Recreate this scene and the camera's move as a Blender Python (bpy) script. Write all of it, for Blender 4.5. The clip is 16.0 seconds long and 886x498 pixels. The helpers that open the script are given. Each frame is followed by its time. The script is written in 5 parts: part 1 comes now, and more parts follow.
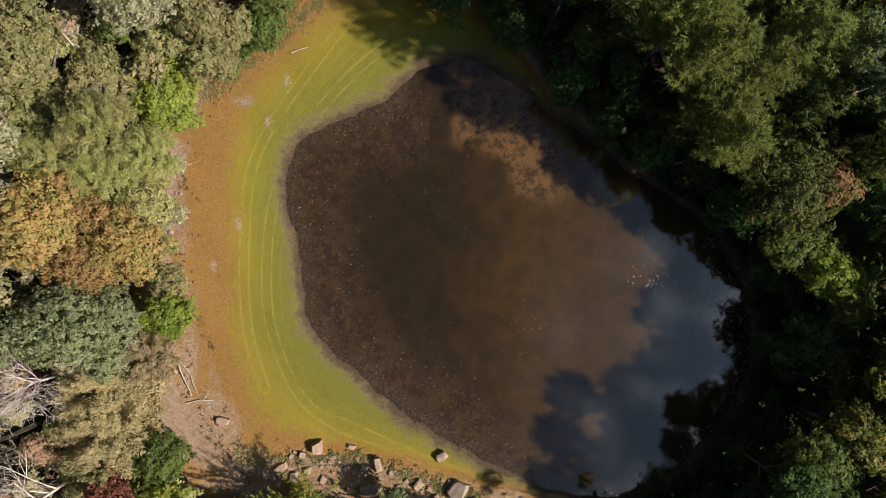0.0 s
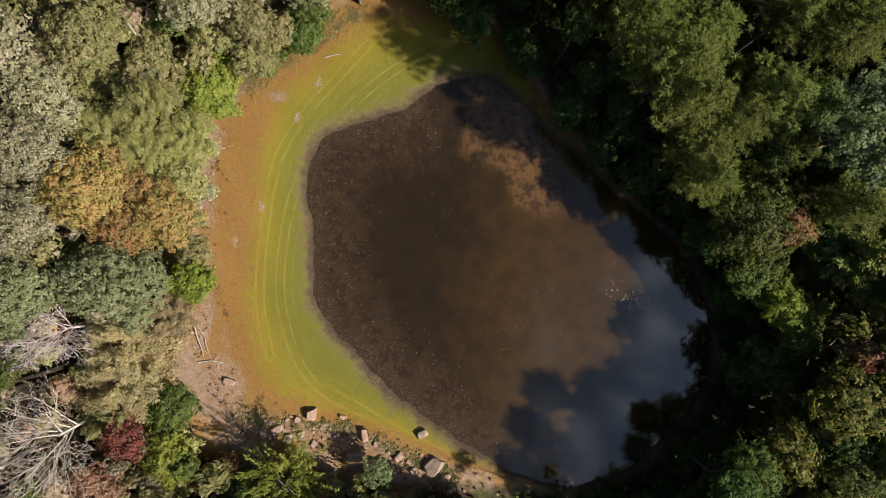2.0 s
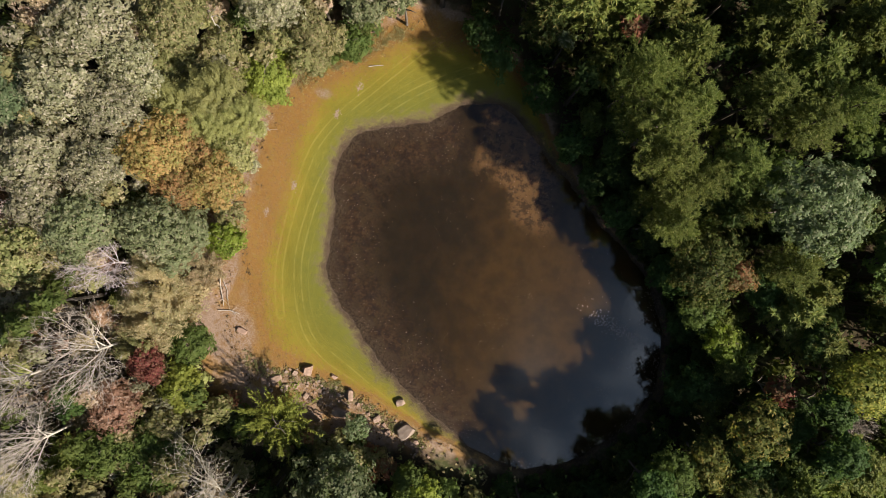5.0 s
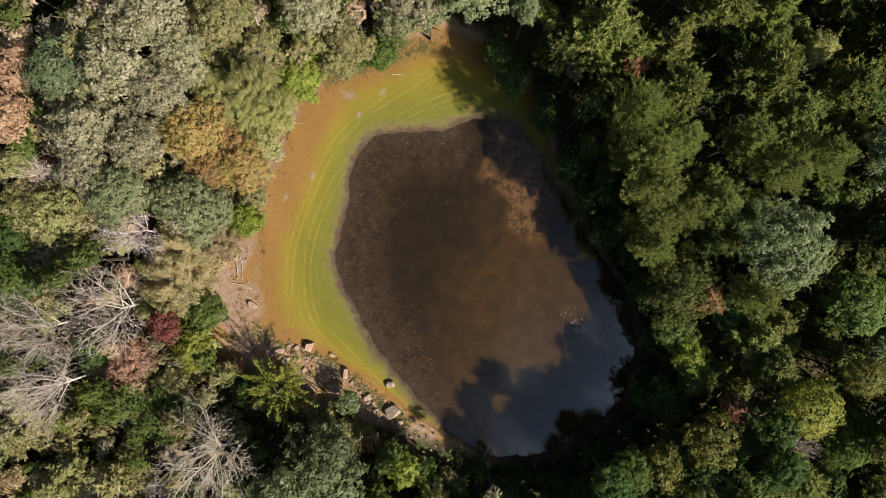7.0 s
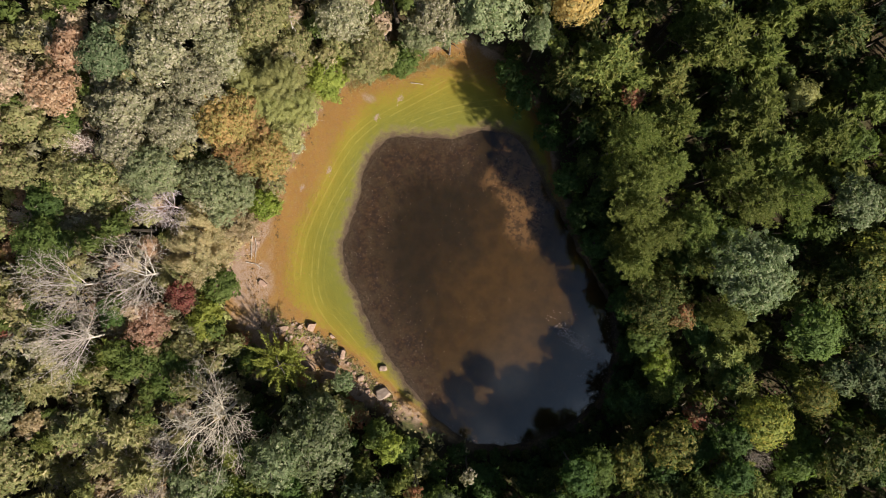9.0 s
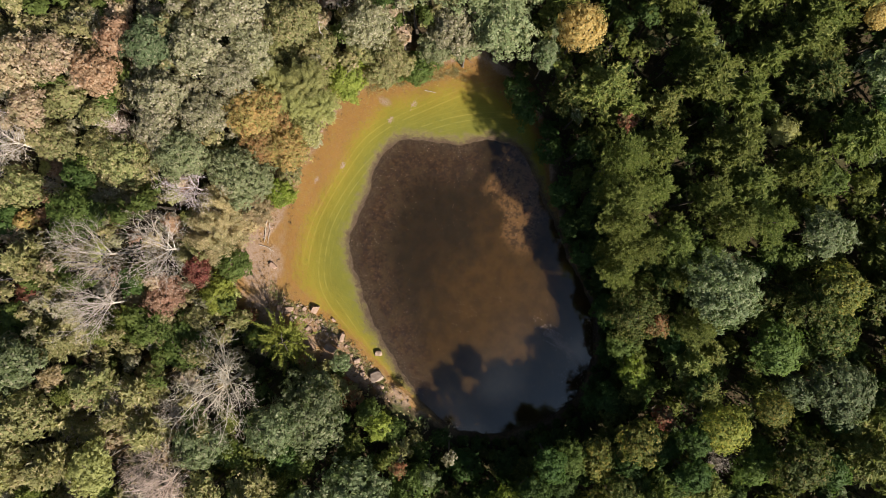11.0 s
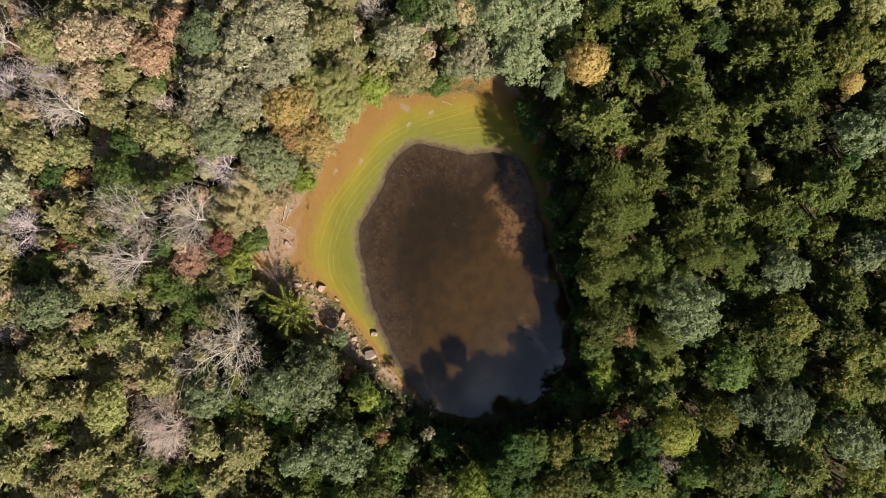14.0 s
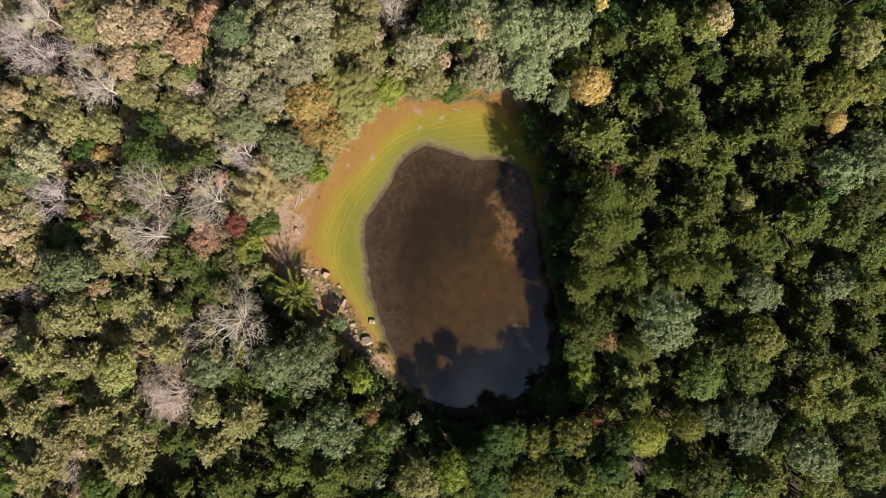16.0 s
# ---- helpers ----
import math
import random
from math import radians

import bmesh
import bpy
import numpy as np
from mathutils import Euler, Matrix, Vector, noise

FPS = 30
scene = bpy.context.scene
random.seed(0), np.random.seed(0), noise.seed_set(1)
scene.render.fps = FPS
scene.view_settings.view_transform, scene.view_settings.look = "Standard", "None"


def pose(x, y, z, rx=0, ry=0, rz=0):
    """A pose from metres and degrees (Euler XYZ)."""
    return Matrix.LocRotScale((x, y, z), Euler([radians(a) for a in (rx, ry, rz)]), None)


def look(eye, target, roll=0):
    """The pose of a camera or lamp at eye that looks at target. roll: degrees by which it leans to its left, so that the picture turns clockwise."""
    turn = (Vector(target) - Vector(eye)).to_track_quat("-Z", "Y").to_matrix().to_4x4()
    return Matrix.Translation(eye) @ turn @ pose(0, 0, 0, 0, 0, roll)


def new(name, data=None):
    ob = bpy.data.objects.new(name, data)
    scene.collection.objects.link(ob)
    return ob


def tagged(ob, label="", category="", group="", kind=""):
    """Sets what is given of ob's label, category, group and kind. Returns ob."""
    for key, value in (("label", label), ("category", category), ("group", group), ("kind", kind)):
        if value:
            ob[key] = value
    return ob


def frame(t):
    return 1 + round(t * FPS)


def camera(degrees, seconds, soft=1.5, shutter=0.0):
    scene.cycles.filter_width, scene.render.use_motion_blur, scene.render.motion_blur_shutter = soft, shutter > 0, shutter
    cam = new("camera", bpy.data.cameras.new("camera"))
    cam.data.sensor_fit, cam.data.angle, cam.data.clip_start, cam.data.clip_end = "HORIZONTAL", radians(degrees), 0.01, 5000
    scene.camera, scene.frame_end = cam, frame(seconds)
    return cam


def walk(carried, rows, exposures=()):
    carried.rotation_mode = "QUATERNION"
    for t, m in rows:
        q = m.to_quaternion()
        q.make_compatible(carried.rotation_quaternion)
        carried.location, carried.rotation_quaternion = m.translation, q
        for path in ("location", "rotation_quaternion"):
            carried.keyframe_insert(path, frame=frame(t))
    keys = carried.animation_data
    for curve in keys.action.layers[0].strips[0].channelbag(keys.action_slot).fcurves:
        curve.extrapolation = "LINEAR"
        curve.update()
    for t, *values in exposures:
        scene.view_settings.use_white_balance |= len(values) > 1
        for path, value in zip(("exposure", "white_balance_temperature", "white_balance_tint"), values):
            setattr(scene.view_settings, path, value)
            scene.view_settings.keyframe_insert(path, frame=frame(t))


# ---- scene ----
# the camera: a drone that looks straight down, climbs and turns
cam = camera(70.0, 16.0, soft=0.9)
ROWS = [
    # seconds, x, y, height, heading
    (0.0, 0.0, 0.0, 56.00, 0.0),
    (0.5, 0.006, -0.033, 57.49, 1.46),
    (1.0, 0.012, -0.065, 58.99, 2.93),
    (1.5, 0.016, -0.096, 60.49, 4.41),
    (2.0, 0.021, -0.130, 62.02, 5.90),
    (2.5, 0.024, -0.168, 63.56, 7.40),
    (3.0, 0.028, -0.209, 65.12, 8.92),
    (3.5, 0.031, -0.252, 66.69, 10.46),
    (4.0, 0.034, -0.299, 68.26, 12.01),
    (6.5, 0.0, -0.452, 76.21, 19.51),
    (7.0, 0.012, -0.481, 77.78, 20.86),
    (7.5, 0.027, -0.513, 79.35, 22.17),
    (8.0, 0.043, -0.548, 80.92, 23.46),
    (8.5, 0.063, -0.587, 82.48, 24.72),
    (9.0, 0.086, -0.628, 84.05, 25.97),
    (11.5, 0.323, -0.919, 91.86, 31.48),
    (12.0, 0.361, -0.971, 93.40, 32.51),
    (12.5, 0.402, -1.024, 94.94, 33.54),
    (13.0, 0.446, -1.078, 96.48, 34.59),
    (13.5, 0.494, -1.132, 98.01, 35.66),
    (14.0, 0.546, -1.189, 99.54, 36.76),
    (14.5, 0.601, -1.247, 101.06, 37.87),
    (15.0, 0.658, -1.307, 102.58, 39.01),
    (15.5, 0.717, -1.367, 104.10, 40.15),
    (16.0, 0.777, -1.428, 105.62, 41.30),
]
walk(cam, [(t, pose(x, y, z, 0, 0, turn)) for t, x, y, z, turn in ROWS],
     exposures=((0.0, 0.92), (8.0, 1.10), (16.0, 1.20)))

# ---- light ----
SUN_TURN, SUN_HEIGHT = -17.0, 38.0          # the sun's bearing from +x and its height, degrees
to_sun = Vector((math.cos(radians(SUN_TURN)) * math.cos(radians(SUN_HEIGHT)),
                 math.sin(radians(SUN_TURN)) * math.cos(radians(SUN_HEIGHT)), math.sin(radians(SUN_HEIGHT))))
world = bpy.data.worlds.new("sky")
scene.world = world
world.use_nodes = True
wn, wl = world.node_tree.nodes, world.node_tree.links
sky = wn.new("ShaderNodeTexSky")
sky.sky_type, sky.sun_disc = "NISHITA", False
sky.sun_elevation, sky.sun_rotation = radians(SUN_HEIGHT), math.atan2(to_sun.x, to_sun.y)
sky.air_density, sky.dust_density, sky.ozone_density = 1.2, 1.5, 4.0
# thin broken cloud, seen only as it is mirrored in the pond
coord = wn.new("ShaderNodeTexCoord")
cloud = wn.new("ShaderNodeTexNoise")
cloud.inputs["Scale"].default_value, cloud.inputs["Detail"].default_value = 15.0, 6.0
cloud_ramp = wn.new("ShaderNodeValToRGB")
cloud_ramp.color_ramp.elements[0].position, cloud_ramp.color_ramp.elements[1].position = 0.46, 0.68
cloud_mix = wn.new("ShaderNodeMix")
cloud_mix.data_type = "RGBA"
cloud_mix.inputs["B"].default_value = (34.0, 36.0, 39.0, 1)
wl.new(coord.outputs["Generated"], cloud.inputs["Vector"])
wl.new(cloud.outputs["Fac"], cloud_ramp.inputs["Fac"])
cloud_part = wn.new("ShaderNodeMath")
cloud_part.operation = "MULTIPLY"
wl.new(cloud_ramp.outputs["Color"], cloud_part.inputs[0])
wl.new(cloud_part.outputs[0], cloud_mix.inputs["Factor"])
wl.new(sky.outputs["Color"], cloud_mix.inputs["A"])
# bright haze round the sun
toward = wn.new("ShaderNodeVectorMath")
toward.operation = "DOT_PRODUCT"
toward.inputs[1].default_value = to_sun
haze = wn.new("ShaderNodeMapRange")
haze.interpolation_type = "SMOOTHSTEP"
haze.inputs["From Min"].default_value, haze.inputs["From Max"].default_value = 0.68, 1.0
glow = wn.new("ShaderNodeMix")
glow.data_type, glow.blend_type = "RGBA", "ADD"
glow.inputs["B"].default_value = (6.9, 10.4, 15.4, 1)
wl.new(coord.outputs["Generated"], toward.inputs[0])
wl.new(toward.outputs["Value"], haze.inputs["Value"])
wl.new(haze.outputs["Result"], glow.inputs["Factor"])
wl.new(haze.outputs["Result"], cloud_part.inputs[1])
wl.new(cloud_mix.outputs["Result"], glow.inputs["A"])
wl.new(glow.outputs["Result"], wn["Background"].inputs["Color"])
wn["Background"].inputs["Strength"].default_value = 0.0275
sun = new("sun", bpy.data.lights.new("sun", "SUN"))
sun.data.energy, sun.data.angle, sun.data.color = 4.85, radians(1.0), (1.0, 0.94, 0.83)
sun.matrix_world = look(to_sun * 150, (0, 0, 0))


# ---- materials ----
def material(name, rough=0.9, spec=0.25):
    m = bpy.data.materials.new(name)
    m.use_nodes = True
    b = m.node_tree.nodes["Principled BSDF"]
    b.inputs["Roughness"].default_value, b.inputs["Specular IOR Level"].default_value = rough, spec
    return m, m.node_tree.nodes, m.node_tree.links, b


def noise_node(m, scale, detail=4.0, rough=0.6, kind="Object"):
    n, l = m.node_tree.nodes, m.node_tree.links
    c = n.new("ShaderNodeTexCoord")
    t = n.new("ShaderNodeTexNoise")
    t.inputs["Scale"].default_value, t.inputs["Detail"].default_value, t.inputs["Roughness"].default_value = scale, detail, rough
    l.new(c.outputs[kind], t.inputs["Vector"])
    return t.outputs["Fac"]


def math_node(m, op, a, b=0.0, clamp=False):
    n, l = m.node_tree.nodes, m.node_tree.links
    t = n.new("ShaderNodeMath")
    t.operation, t.use_clamp = op, clamp
    for i, v in enumerate((a, b)):
        if isinstance(v, (int, float)):
            t.inputs[i].default_value = v
        else:
            l.new(v, t.inputs[i])
    return t.outputs[0]


def span_node(m, v, lo, hi, to_lo=0.0, to_hi=1.0):
    n, l = m.node_tree.nodes, m.node_tree.links
    t = n.new("ShaderNodeMapRange")
    t.interpolation_type = "SMOOTHSTEP"
    l.new(v, t.inputs["Value"])
    for k, x in (("From Min", lo), ("From Max", hi), ("To Min", to_lo), ("To Max", to_hi)):
        t.inputs[k].default_value = x
    return t.outputs["Result"]


def mix_node(m, f, a, b, blend="MIX"):
    n, l = m.node_tree.nodes, m.node_tree.links
    t = n.new("ShaderNodeMix")
    t.data_type, t.blend_type = "RGBA", blend
    for k, v in (("Factor", f), ("A", a), ("B", b)):
        if isinstance(v, (int, float)):
            t.inputs[k].default_value = v
        elif isinstance(v, tuple):
            t.inputs[k].default_value = (*v, 1)
        else:
            l.new(v, t.inputs[k])
    return t.outputs["Result"]


def bump_node(m, height, strength, distance):
    n, l = m.node_tree.nodes, m.node_tree.links
    t = n.new("ShaderNodeBump")
    t.inputs["Strength"].default_value, t.inputs["Distance"].default_value = strength, distance
    l.new(height, t.inputs["Height"])
    l.new(t.outputs["Normal"], n["Principled BSDF"].inputs["Normal"])


def attribute_node(m, name):
    t = m.node_tree.nodes.new("ShaderNodeAttribute")
    t.attribute_name = name
    return t.outputs["Fac"]


def leaf_material(name, base, other, tip=None):
    """Leaves: colour by leaf, by bough and by tree; some light comes through."""
    m, n, l, b = material(name, 0.65, 0.14)
    geo = n.new("ShaderNodeNewGeometry")
    info = n.new("ShaderNodeObjectInfo")
    f = span_node(m, noise_node(m, 0.55, 3.0), 0.38, 0.62)
    col = mix_node(m, f, base, other)
    leaf = geo.outputs["Random Per Island"]
    if tip:
        col = mix_node(m, span_node(m, leaf, 0.78, 0.85), col, tip)
    spray = span_node(m, noise_node(m, 2.3, 1.0), 0.34, 0.66)
    val = math_node(m, "ADD", math_node(m, "MULTIPLY", leaf, 0.14), math_node(m, "MULTIPLY", info.outputs["Random"], 0.32))
    val = math_node(m, "ADD", val, math_node(m, "MULTIPLY", spray, 0.34))
    h = n.new("ShaderNodeHueSaturation")
    l.new(col, h.inputs["Color"])
    l.new(math_node(m, "ADD", val, 0.72), h.inputs["Value"])
    l.new(math_node(m, "ADD", math_node(m, "MULTIPLY", info.outputs["Random"], 0.022), 0.486), h.inputs["Hue"])
    l.new(h.outputs["Color"], b.inputs["Base Color"])
    tr = n.new("ShaderNodeBsdfTranslucent")
    l.new(mix_node(m, 1.0, h.outputs["Color"], (1.7, 1.75, 1.3), "MULTIPLY"), tr.inputs["Color"])
    mx = n.new("ShaderNodeMixShader")
    mx.inputs["Fac"].default_value = 0.42
    l.new(b.outputs[0], mx.inputs[1])
    l.new(tr.outputs[0], mx.inputs[2])
    l.new(mx.outputs[0], n["Material Output"].inputs["Surface"])
    return m


def bark_material(name, base, dark):
    m, n, l, b = material(name, 0.9, 0.15)
    info = n.new("ShaderNodeObjectInfo")
    v = noise_node(m, 9.0, 5.0)
    col = mix_node(m, span_node(m, v, 0.35, 0.65), dark, base)
    h = n.new("ShaderNodeHueSaturation")
    l.new(col, h.inputs["Color"])
    l.new(math_node(m, "ADD", math_node(m, "MULTIPLY", info.outputs["Random"], 0.4), 0.8), h.inputs["Value"])
    l.new(h.outputs["Color"], b.inputs["Base Color"])
    bump_node(m, v, 0.5, 0.03)
    return m


LEAF = {
    "silver": ((0.236, 0.218, 0.130), (0.168, 0.164, 0.090), (0.32, 0.275, 0.205)),
    "sage": ((0.132, 0.154, 0.078), (0.094, 0.118, 0.048), (0.19, 0.19, 0.11)),
    "dome": ((0.174, 0.188, 0.098), (0.130, 0.150, 0.068), (0.23, 0.215, 0.125)),
    "slate": ((0.092, 0.110, 0.054), (0.068, 0.086, 0.038), (0.14, 0.14, 0.08)),
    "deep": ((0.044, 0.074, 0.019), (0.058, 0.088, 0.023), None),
    "green": ((0.076, 0.106, 0.026), (0.092, 0.118, 0.030), None),
    "fresh": ((0.150, 0.185, 0.026), (0.105, 0.140, 0.022), (0.21, 0.22, 0.06)),
    "lime": ((0.215, 0.235, 0.048), (0.155, 0.182, 0.036), None),
    "moss": ((0.236, 0.217, 0.090), (0.178, 0.172, 0.070), (0.32, 0.265, 0.145)),
    "pine": ((0.106, 0.124, 0.026), (0.075, 0.094, 0.021), (0.155, 0.162, 0.046)),
    "spring": ((0.150, 0.160, 0.042), (0.108, 0.126, 0.034), (0.21, 0.19, 0.06)),
    "olive": ((0.200, 0.190, 0.079), (0.146, 0.150, 0.058), (0.26, 0.21, 0.11)),
    "bronze": ((0.072, 0.086, 0.021), (0.050, 0.068, 0.018), (0.125, 0.11, 0.035)),
    "pale": ((0.258, 0.252, 0.095), (0.210, 0.212, 0.077), None),
    "sand": ((0.350, 0.268, 0.172), (0.232, 0.200, 0.112), (0.40, 0.30, 0.22)),
    "tan": ((0.320, 0.248, 0.142), (0.260, 0.210, 0.108), None),
    "straw": ((0.280, 0.222, 0.120), (0.215, 0.186, 0.096), (0.34, 0.262, 0.160)),
    "rust": ((0.288, 0.174, 0.072), (0.215, 0.156, 0.058), (0.17, 0.168, 0.052)),
    "russet": ((0.295, 0.178, 0.115), (0.235, 0.152, 0.094), (0.33, 0.23, 0.16)),
    "wine": ((0.165, 0.052, 0.040), (0.115, 0.052, 0.034), (0.19, 0.10, 0.06)),
    "brick": ((0.215, 0.092, 0.048), (0.125, 0.095, 0.042), (0.13, 0.13, 0.05)),
    "amber": ((0.390, 0.215, 0.055), (0.280, 0.180, 0.045), None),
    "gold": ((0.125, 0.122, 0.030), (0.084, 0.100, 0.026), (0.20, 0.155, 0.04)),
    "lemon": ((0.175, 0.180, 0.036), (0.115, 0.132, 0.028), (0.27, 0.23, 0.05)),
    "yellow": ((0.440, 0.335, 0.115), (0.350, 0.265, 0.085), (0.30, 0.27, 0.11)),
}
WORDS = {"silver": "dull silvery green", "slate": "dull greyish dark green", "sage": "blue-green", "deep": "dark green", "dome": "greyish green", "green": "mid green", "fresh": "bright green",
         "lime": "lime green", "moss": "yellow-green", "spring": "golden green", "pine": "yellowish green", "olive": "olive green", "bronze": "bronze-green", "pale": "pale feathery green",
         "sand": "sandy grey-green", "tan": "tan drying", "straw": "straw-coloured drying", "rust": "orange-brown", "russet": "dry russet", "wine": "dark red", "brick": "reddish brown",
         "amber": "amber", "gold": "gold-tinged green", "lemon": "yellow-green", "yellow": "bright autumn yellow",
         "grey": "pale grey", "rosy": "pinkish grey", "blush": "pale pinkish", "sandgrey": "sandy grey"}
LEAF_MAT = {k: leaf_material("leaves_" + k, *v) for k, v in LEAF.items()}
BARK = bark_material("bark", (0.16, 0.13, 0.10), (0.07, 0.055, 0.045))
BOLE = bark_material("bare_bole", (0.58, 0.51, 0.43), (0.40, 0.35, 0.29))
BARE = {"grey": bark_material("bare_bark_grey", (0.57, 0.480, 0.405), (0.41, 0.34, 0.28)),
        "rosy": bark_material("bare_bark_rosy", (0.58, 0.48, 0.46), (0.43, 0.35, 0.34)),
        "blush": bark_material("bare_bark_blush", (0.68, 0.54, 0.46), (0.50, 0.39, 0.33)),
        "sandgrey": bark_material("bare_bark_sand", (0.50, 0.43, 0.34), (0.33, 0.28, 0.215))}

# ---- the pond's outline: a closed curve round its middle ----
MID_X, MID_Y, WATER = 4.5, -3.5, -0.35
SHAPE = (18.38, 1.87, 0.71, 1.14, -3.46, 0.36, -0.62, 0.16, 0.07, 0.19, 0.3, -0.19, -0.01, 0.25, -0.36, -0.03, 0.31, -0.2, -0.12)
# widths of the mown grass, the leaf litter and the bare soil round it, every 15 degrees from -x
GRASS = (6.5, 7.5, 9.4, 5.7, 3.2, 2.4, 1.5, 0.3, 0.2, 0.2, 0.2, 0.2, 0.2, 0.2, 0.2, 0.3, 0.4, 1.0, 3.2, 6.0, 9.5, 7.1, 5.2, 5.9)
LITTER = (9.4, 9.3, 10.6, 7.0, 3.8, 2.7, 1.75, 0.5, 0.3, 0.3, 0.3, 0.3, 0.3, 0.3, 0.3, 0.5, 0.7, 1.4, 4.0, 8.2, 11.8, 9.4, 8.7, 9.8)
SOIL = (12.8, 13.4, 17.6, 14.5, 10.1, 6.6, 3.6, 1.3, 0.4, 0.4, 0.4, 0.4, 0.4, 0.4, 0.4, 0.7, 1.0, 2.0, 5.0, 9.7, 13.5, 11.0, 10.3, 12.2)


def pond_radius(a):
    r = SHAPE[0] + 0 * a
    for k in range(1, 10):
        r = r + SHAPE[2 * k - 1] * np.cos(k * a) + SHAPE[2 * k] * np.sin(k * a)
    return r + 0.10 * np.sin(23 * a + 1) + 0.07 * np.sin(41 * a) + 0.04 * np.sin(83 * a)


def around(widths, a):
    k = np.radians(np.arange(-180, 181, 15))
    return np.interp(a, k, np.array(widths + widths[:1]))


def shore_and_band(x, y):
    """Metres from the waterline, and the band: 0 waterline, 1 end of grass, 2 end of litter, 3 end of bare soil."""
    a, r = np.arctan2(y - MID_Y, x - MID_X), np.hypot(x - MID_X, y - MID_Y)
    d = r - pond_radius(a)
    g, o, s = around(GRASS, a), around(LITTER, a), around(SOIL, a)
    u = np.where(d < g, d / g, np.where(d < o, 1 + (d - g) / (o - g), np.where(d < s, 2 + (d - o) / (s - o), 3 + (d - s) / 4)))
    return d, u


def curve_through(points, step=0.25):
    """A smooth line through points, as an array."""
    p = np.array(points, float)
    p = np.vstack([2 * p[0] - p[1], p, 2 * p[-1] - p[-2]])
    out = []
    for i in range(1, len(p) - 2):
        n = max(2, int(np.hypot(*(p[i + 1] - p[i])) / step))
        t = np.linspace(0, 1, n, endpoint=False)[:, None]
        out.append(0.5 * (2 * p[i] + (p[i + 1] - p[i - 1]) * t + (2 * p[i - 1] - 5 * p[i] + 4 * p[i + 1] - p[i + 2]) * t ** 2
                          + (3 * p[i] - p[i - 1] - 3 * p[i + 1] + p[i + 2]) * t ** 3))
    return np.vstack(out)


TRACKS = [curve_through([(-2.0, 26.5), (-5.0, 23.8), (-8.2, 20.5), (-11.2, 16.5), (-14.2, 12.5), (-16.2, 9.0), (-17.2, 5.5), (-17.6, -0.5), (-17.45, -6.0), (-16.7, -9.6), (-15.6, -12.6)]),
          curve_through([(-9.5, -15.2), (-7.2, -16.2), (-2.2, -18.5), (2.0, -20.2), (6.0, -22.5)]),
          curve_through([(1.0, 22.0), (-5.0, 18.0), (-9.0, 14.5), (-12.6, 10.0), (-14.8, 5.0), (-15.6, -1.0), (-15.2, -7.0), (-12.8, -12.8), (-9.5, -15.6), (-5.0, -17.2)])]


def track_distance(x, y):
    best = np.full(x.shape, 99.0)
    for line in TRACKS:
        for s in range(0, len(line), 1):
            best = np.minimum(best, np.hypot(x - line[s, 0], y - line[s, 1]))
    return best


def hills(x, y):
    return 0.10 * np.sin(x * 0.31 + 1.3) * np.sin(y * 0.27) + 0.05 * np.sin(x * 0.9 + y * 0.7)


def ground_height(x, y):
    d, u = shore_and_band(x, y)
    bank = np.interp(d, [-12, -4, -1.2, 0, 1.0, 3.0, 6.0], [-2.2, -1.4, -0.75, WATER, -0.12, 0.0, 0.05])
    return bank + hills(x, y) * np.clip((d - 0.5) / 4, 0, 1)


def mesh_object(name, verts, faces, mat, smooth=False, parent=None, label=""):
    me = bpy.data.meshes.new(name)
    me.from_pydata([tuple(v) for v in verts], [], [tuple(f) for f in faces])
    if mat:
        me.materials.append(mat)
    if smooth:
        me.polygons.foreach_set("use_smooth", [True] * len(me.polygons))
    ob = new(name, me)
    ob.parent = parent
    if label:
        ob["label"] = label
    return ob


# worn bare soil: the stony bank, and the strip under the trees
BANK = curve_through([(-18.0, -18.6), (-14.0, -19.4), (-10.5, -18.9), (-6.5, -19.4), (-3.0, -20.6), (1.0, -21.8), (4.2, -23.2)])
EDGE = curve_through([(-23.5, 7.0), (-24.3, 3.0), (-24.6, -1.0), (-23.8, -5.0), (-22.4, -8.6), (-22.6, -12.0)])


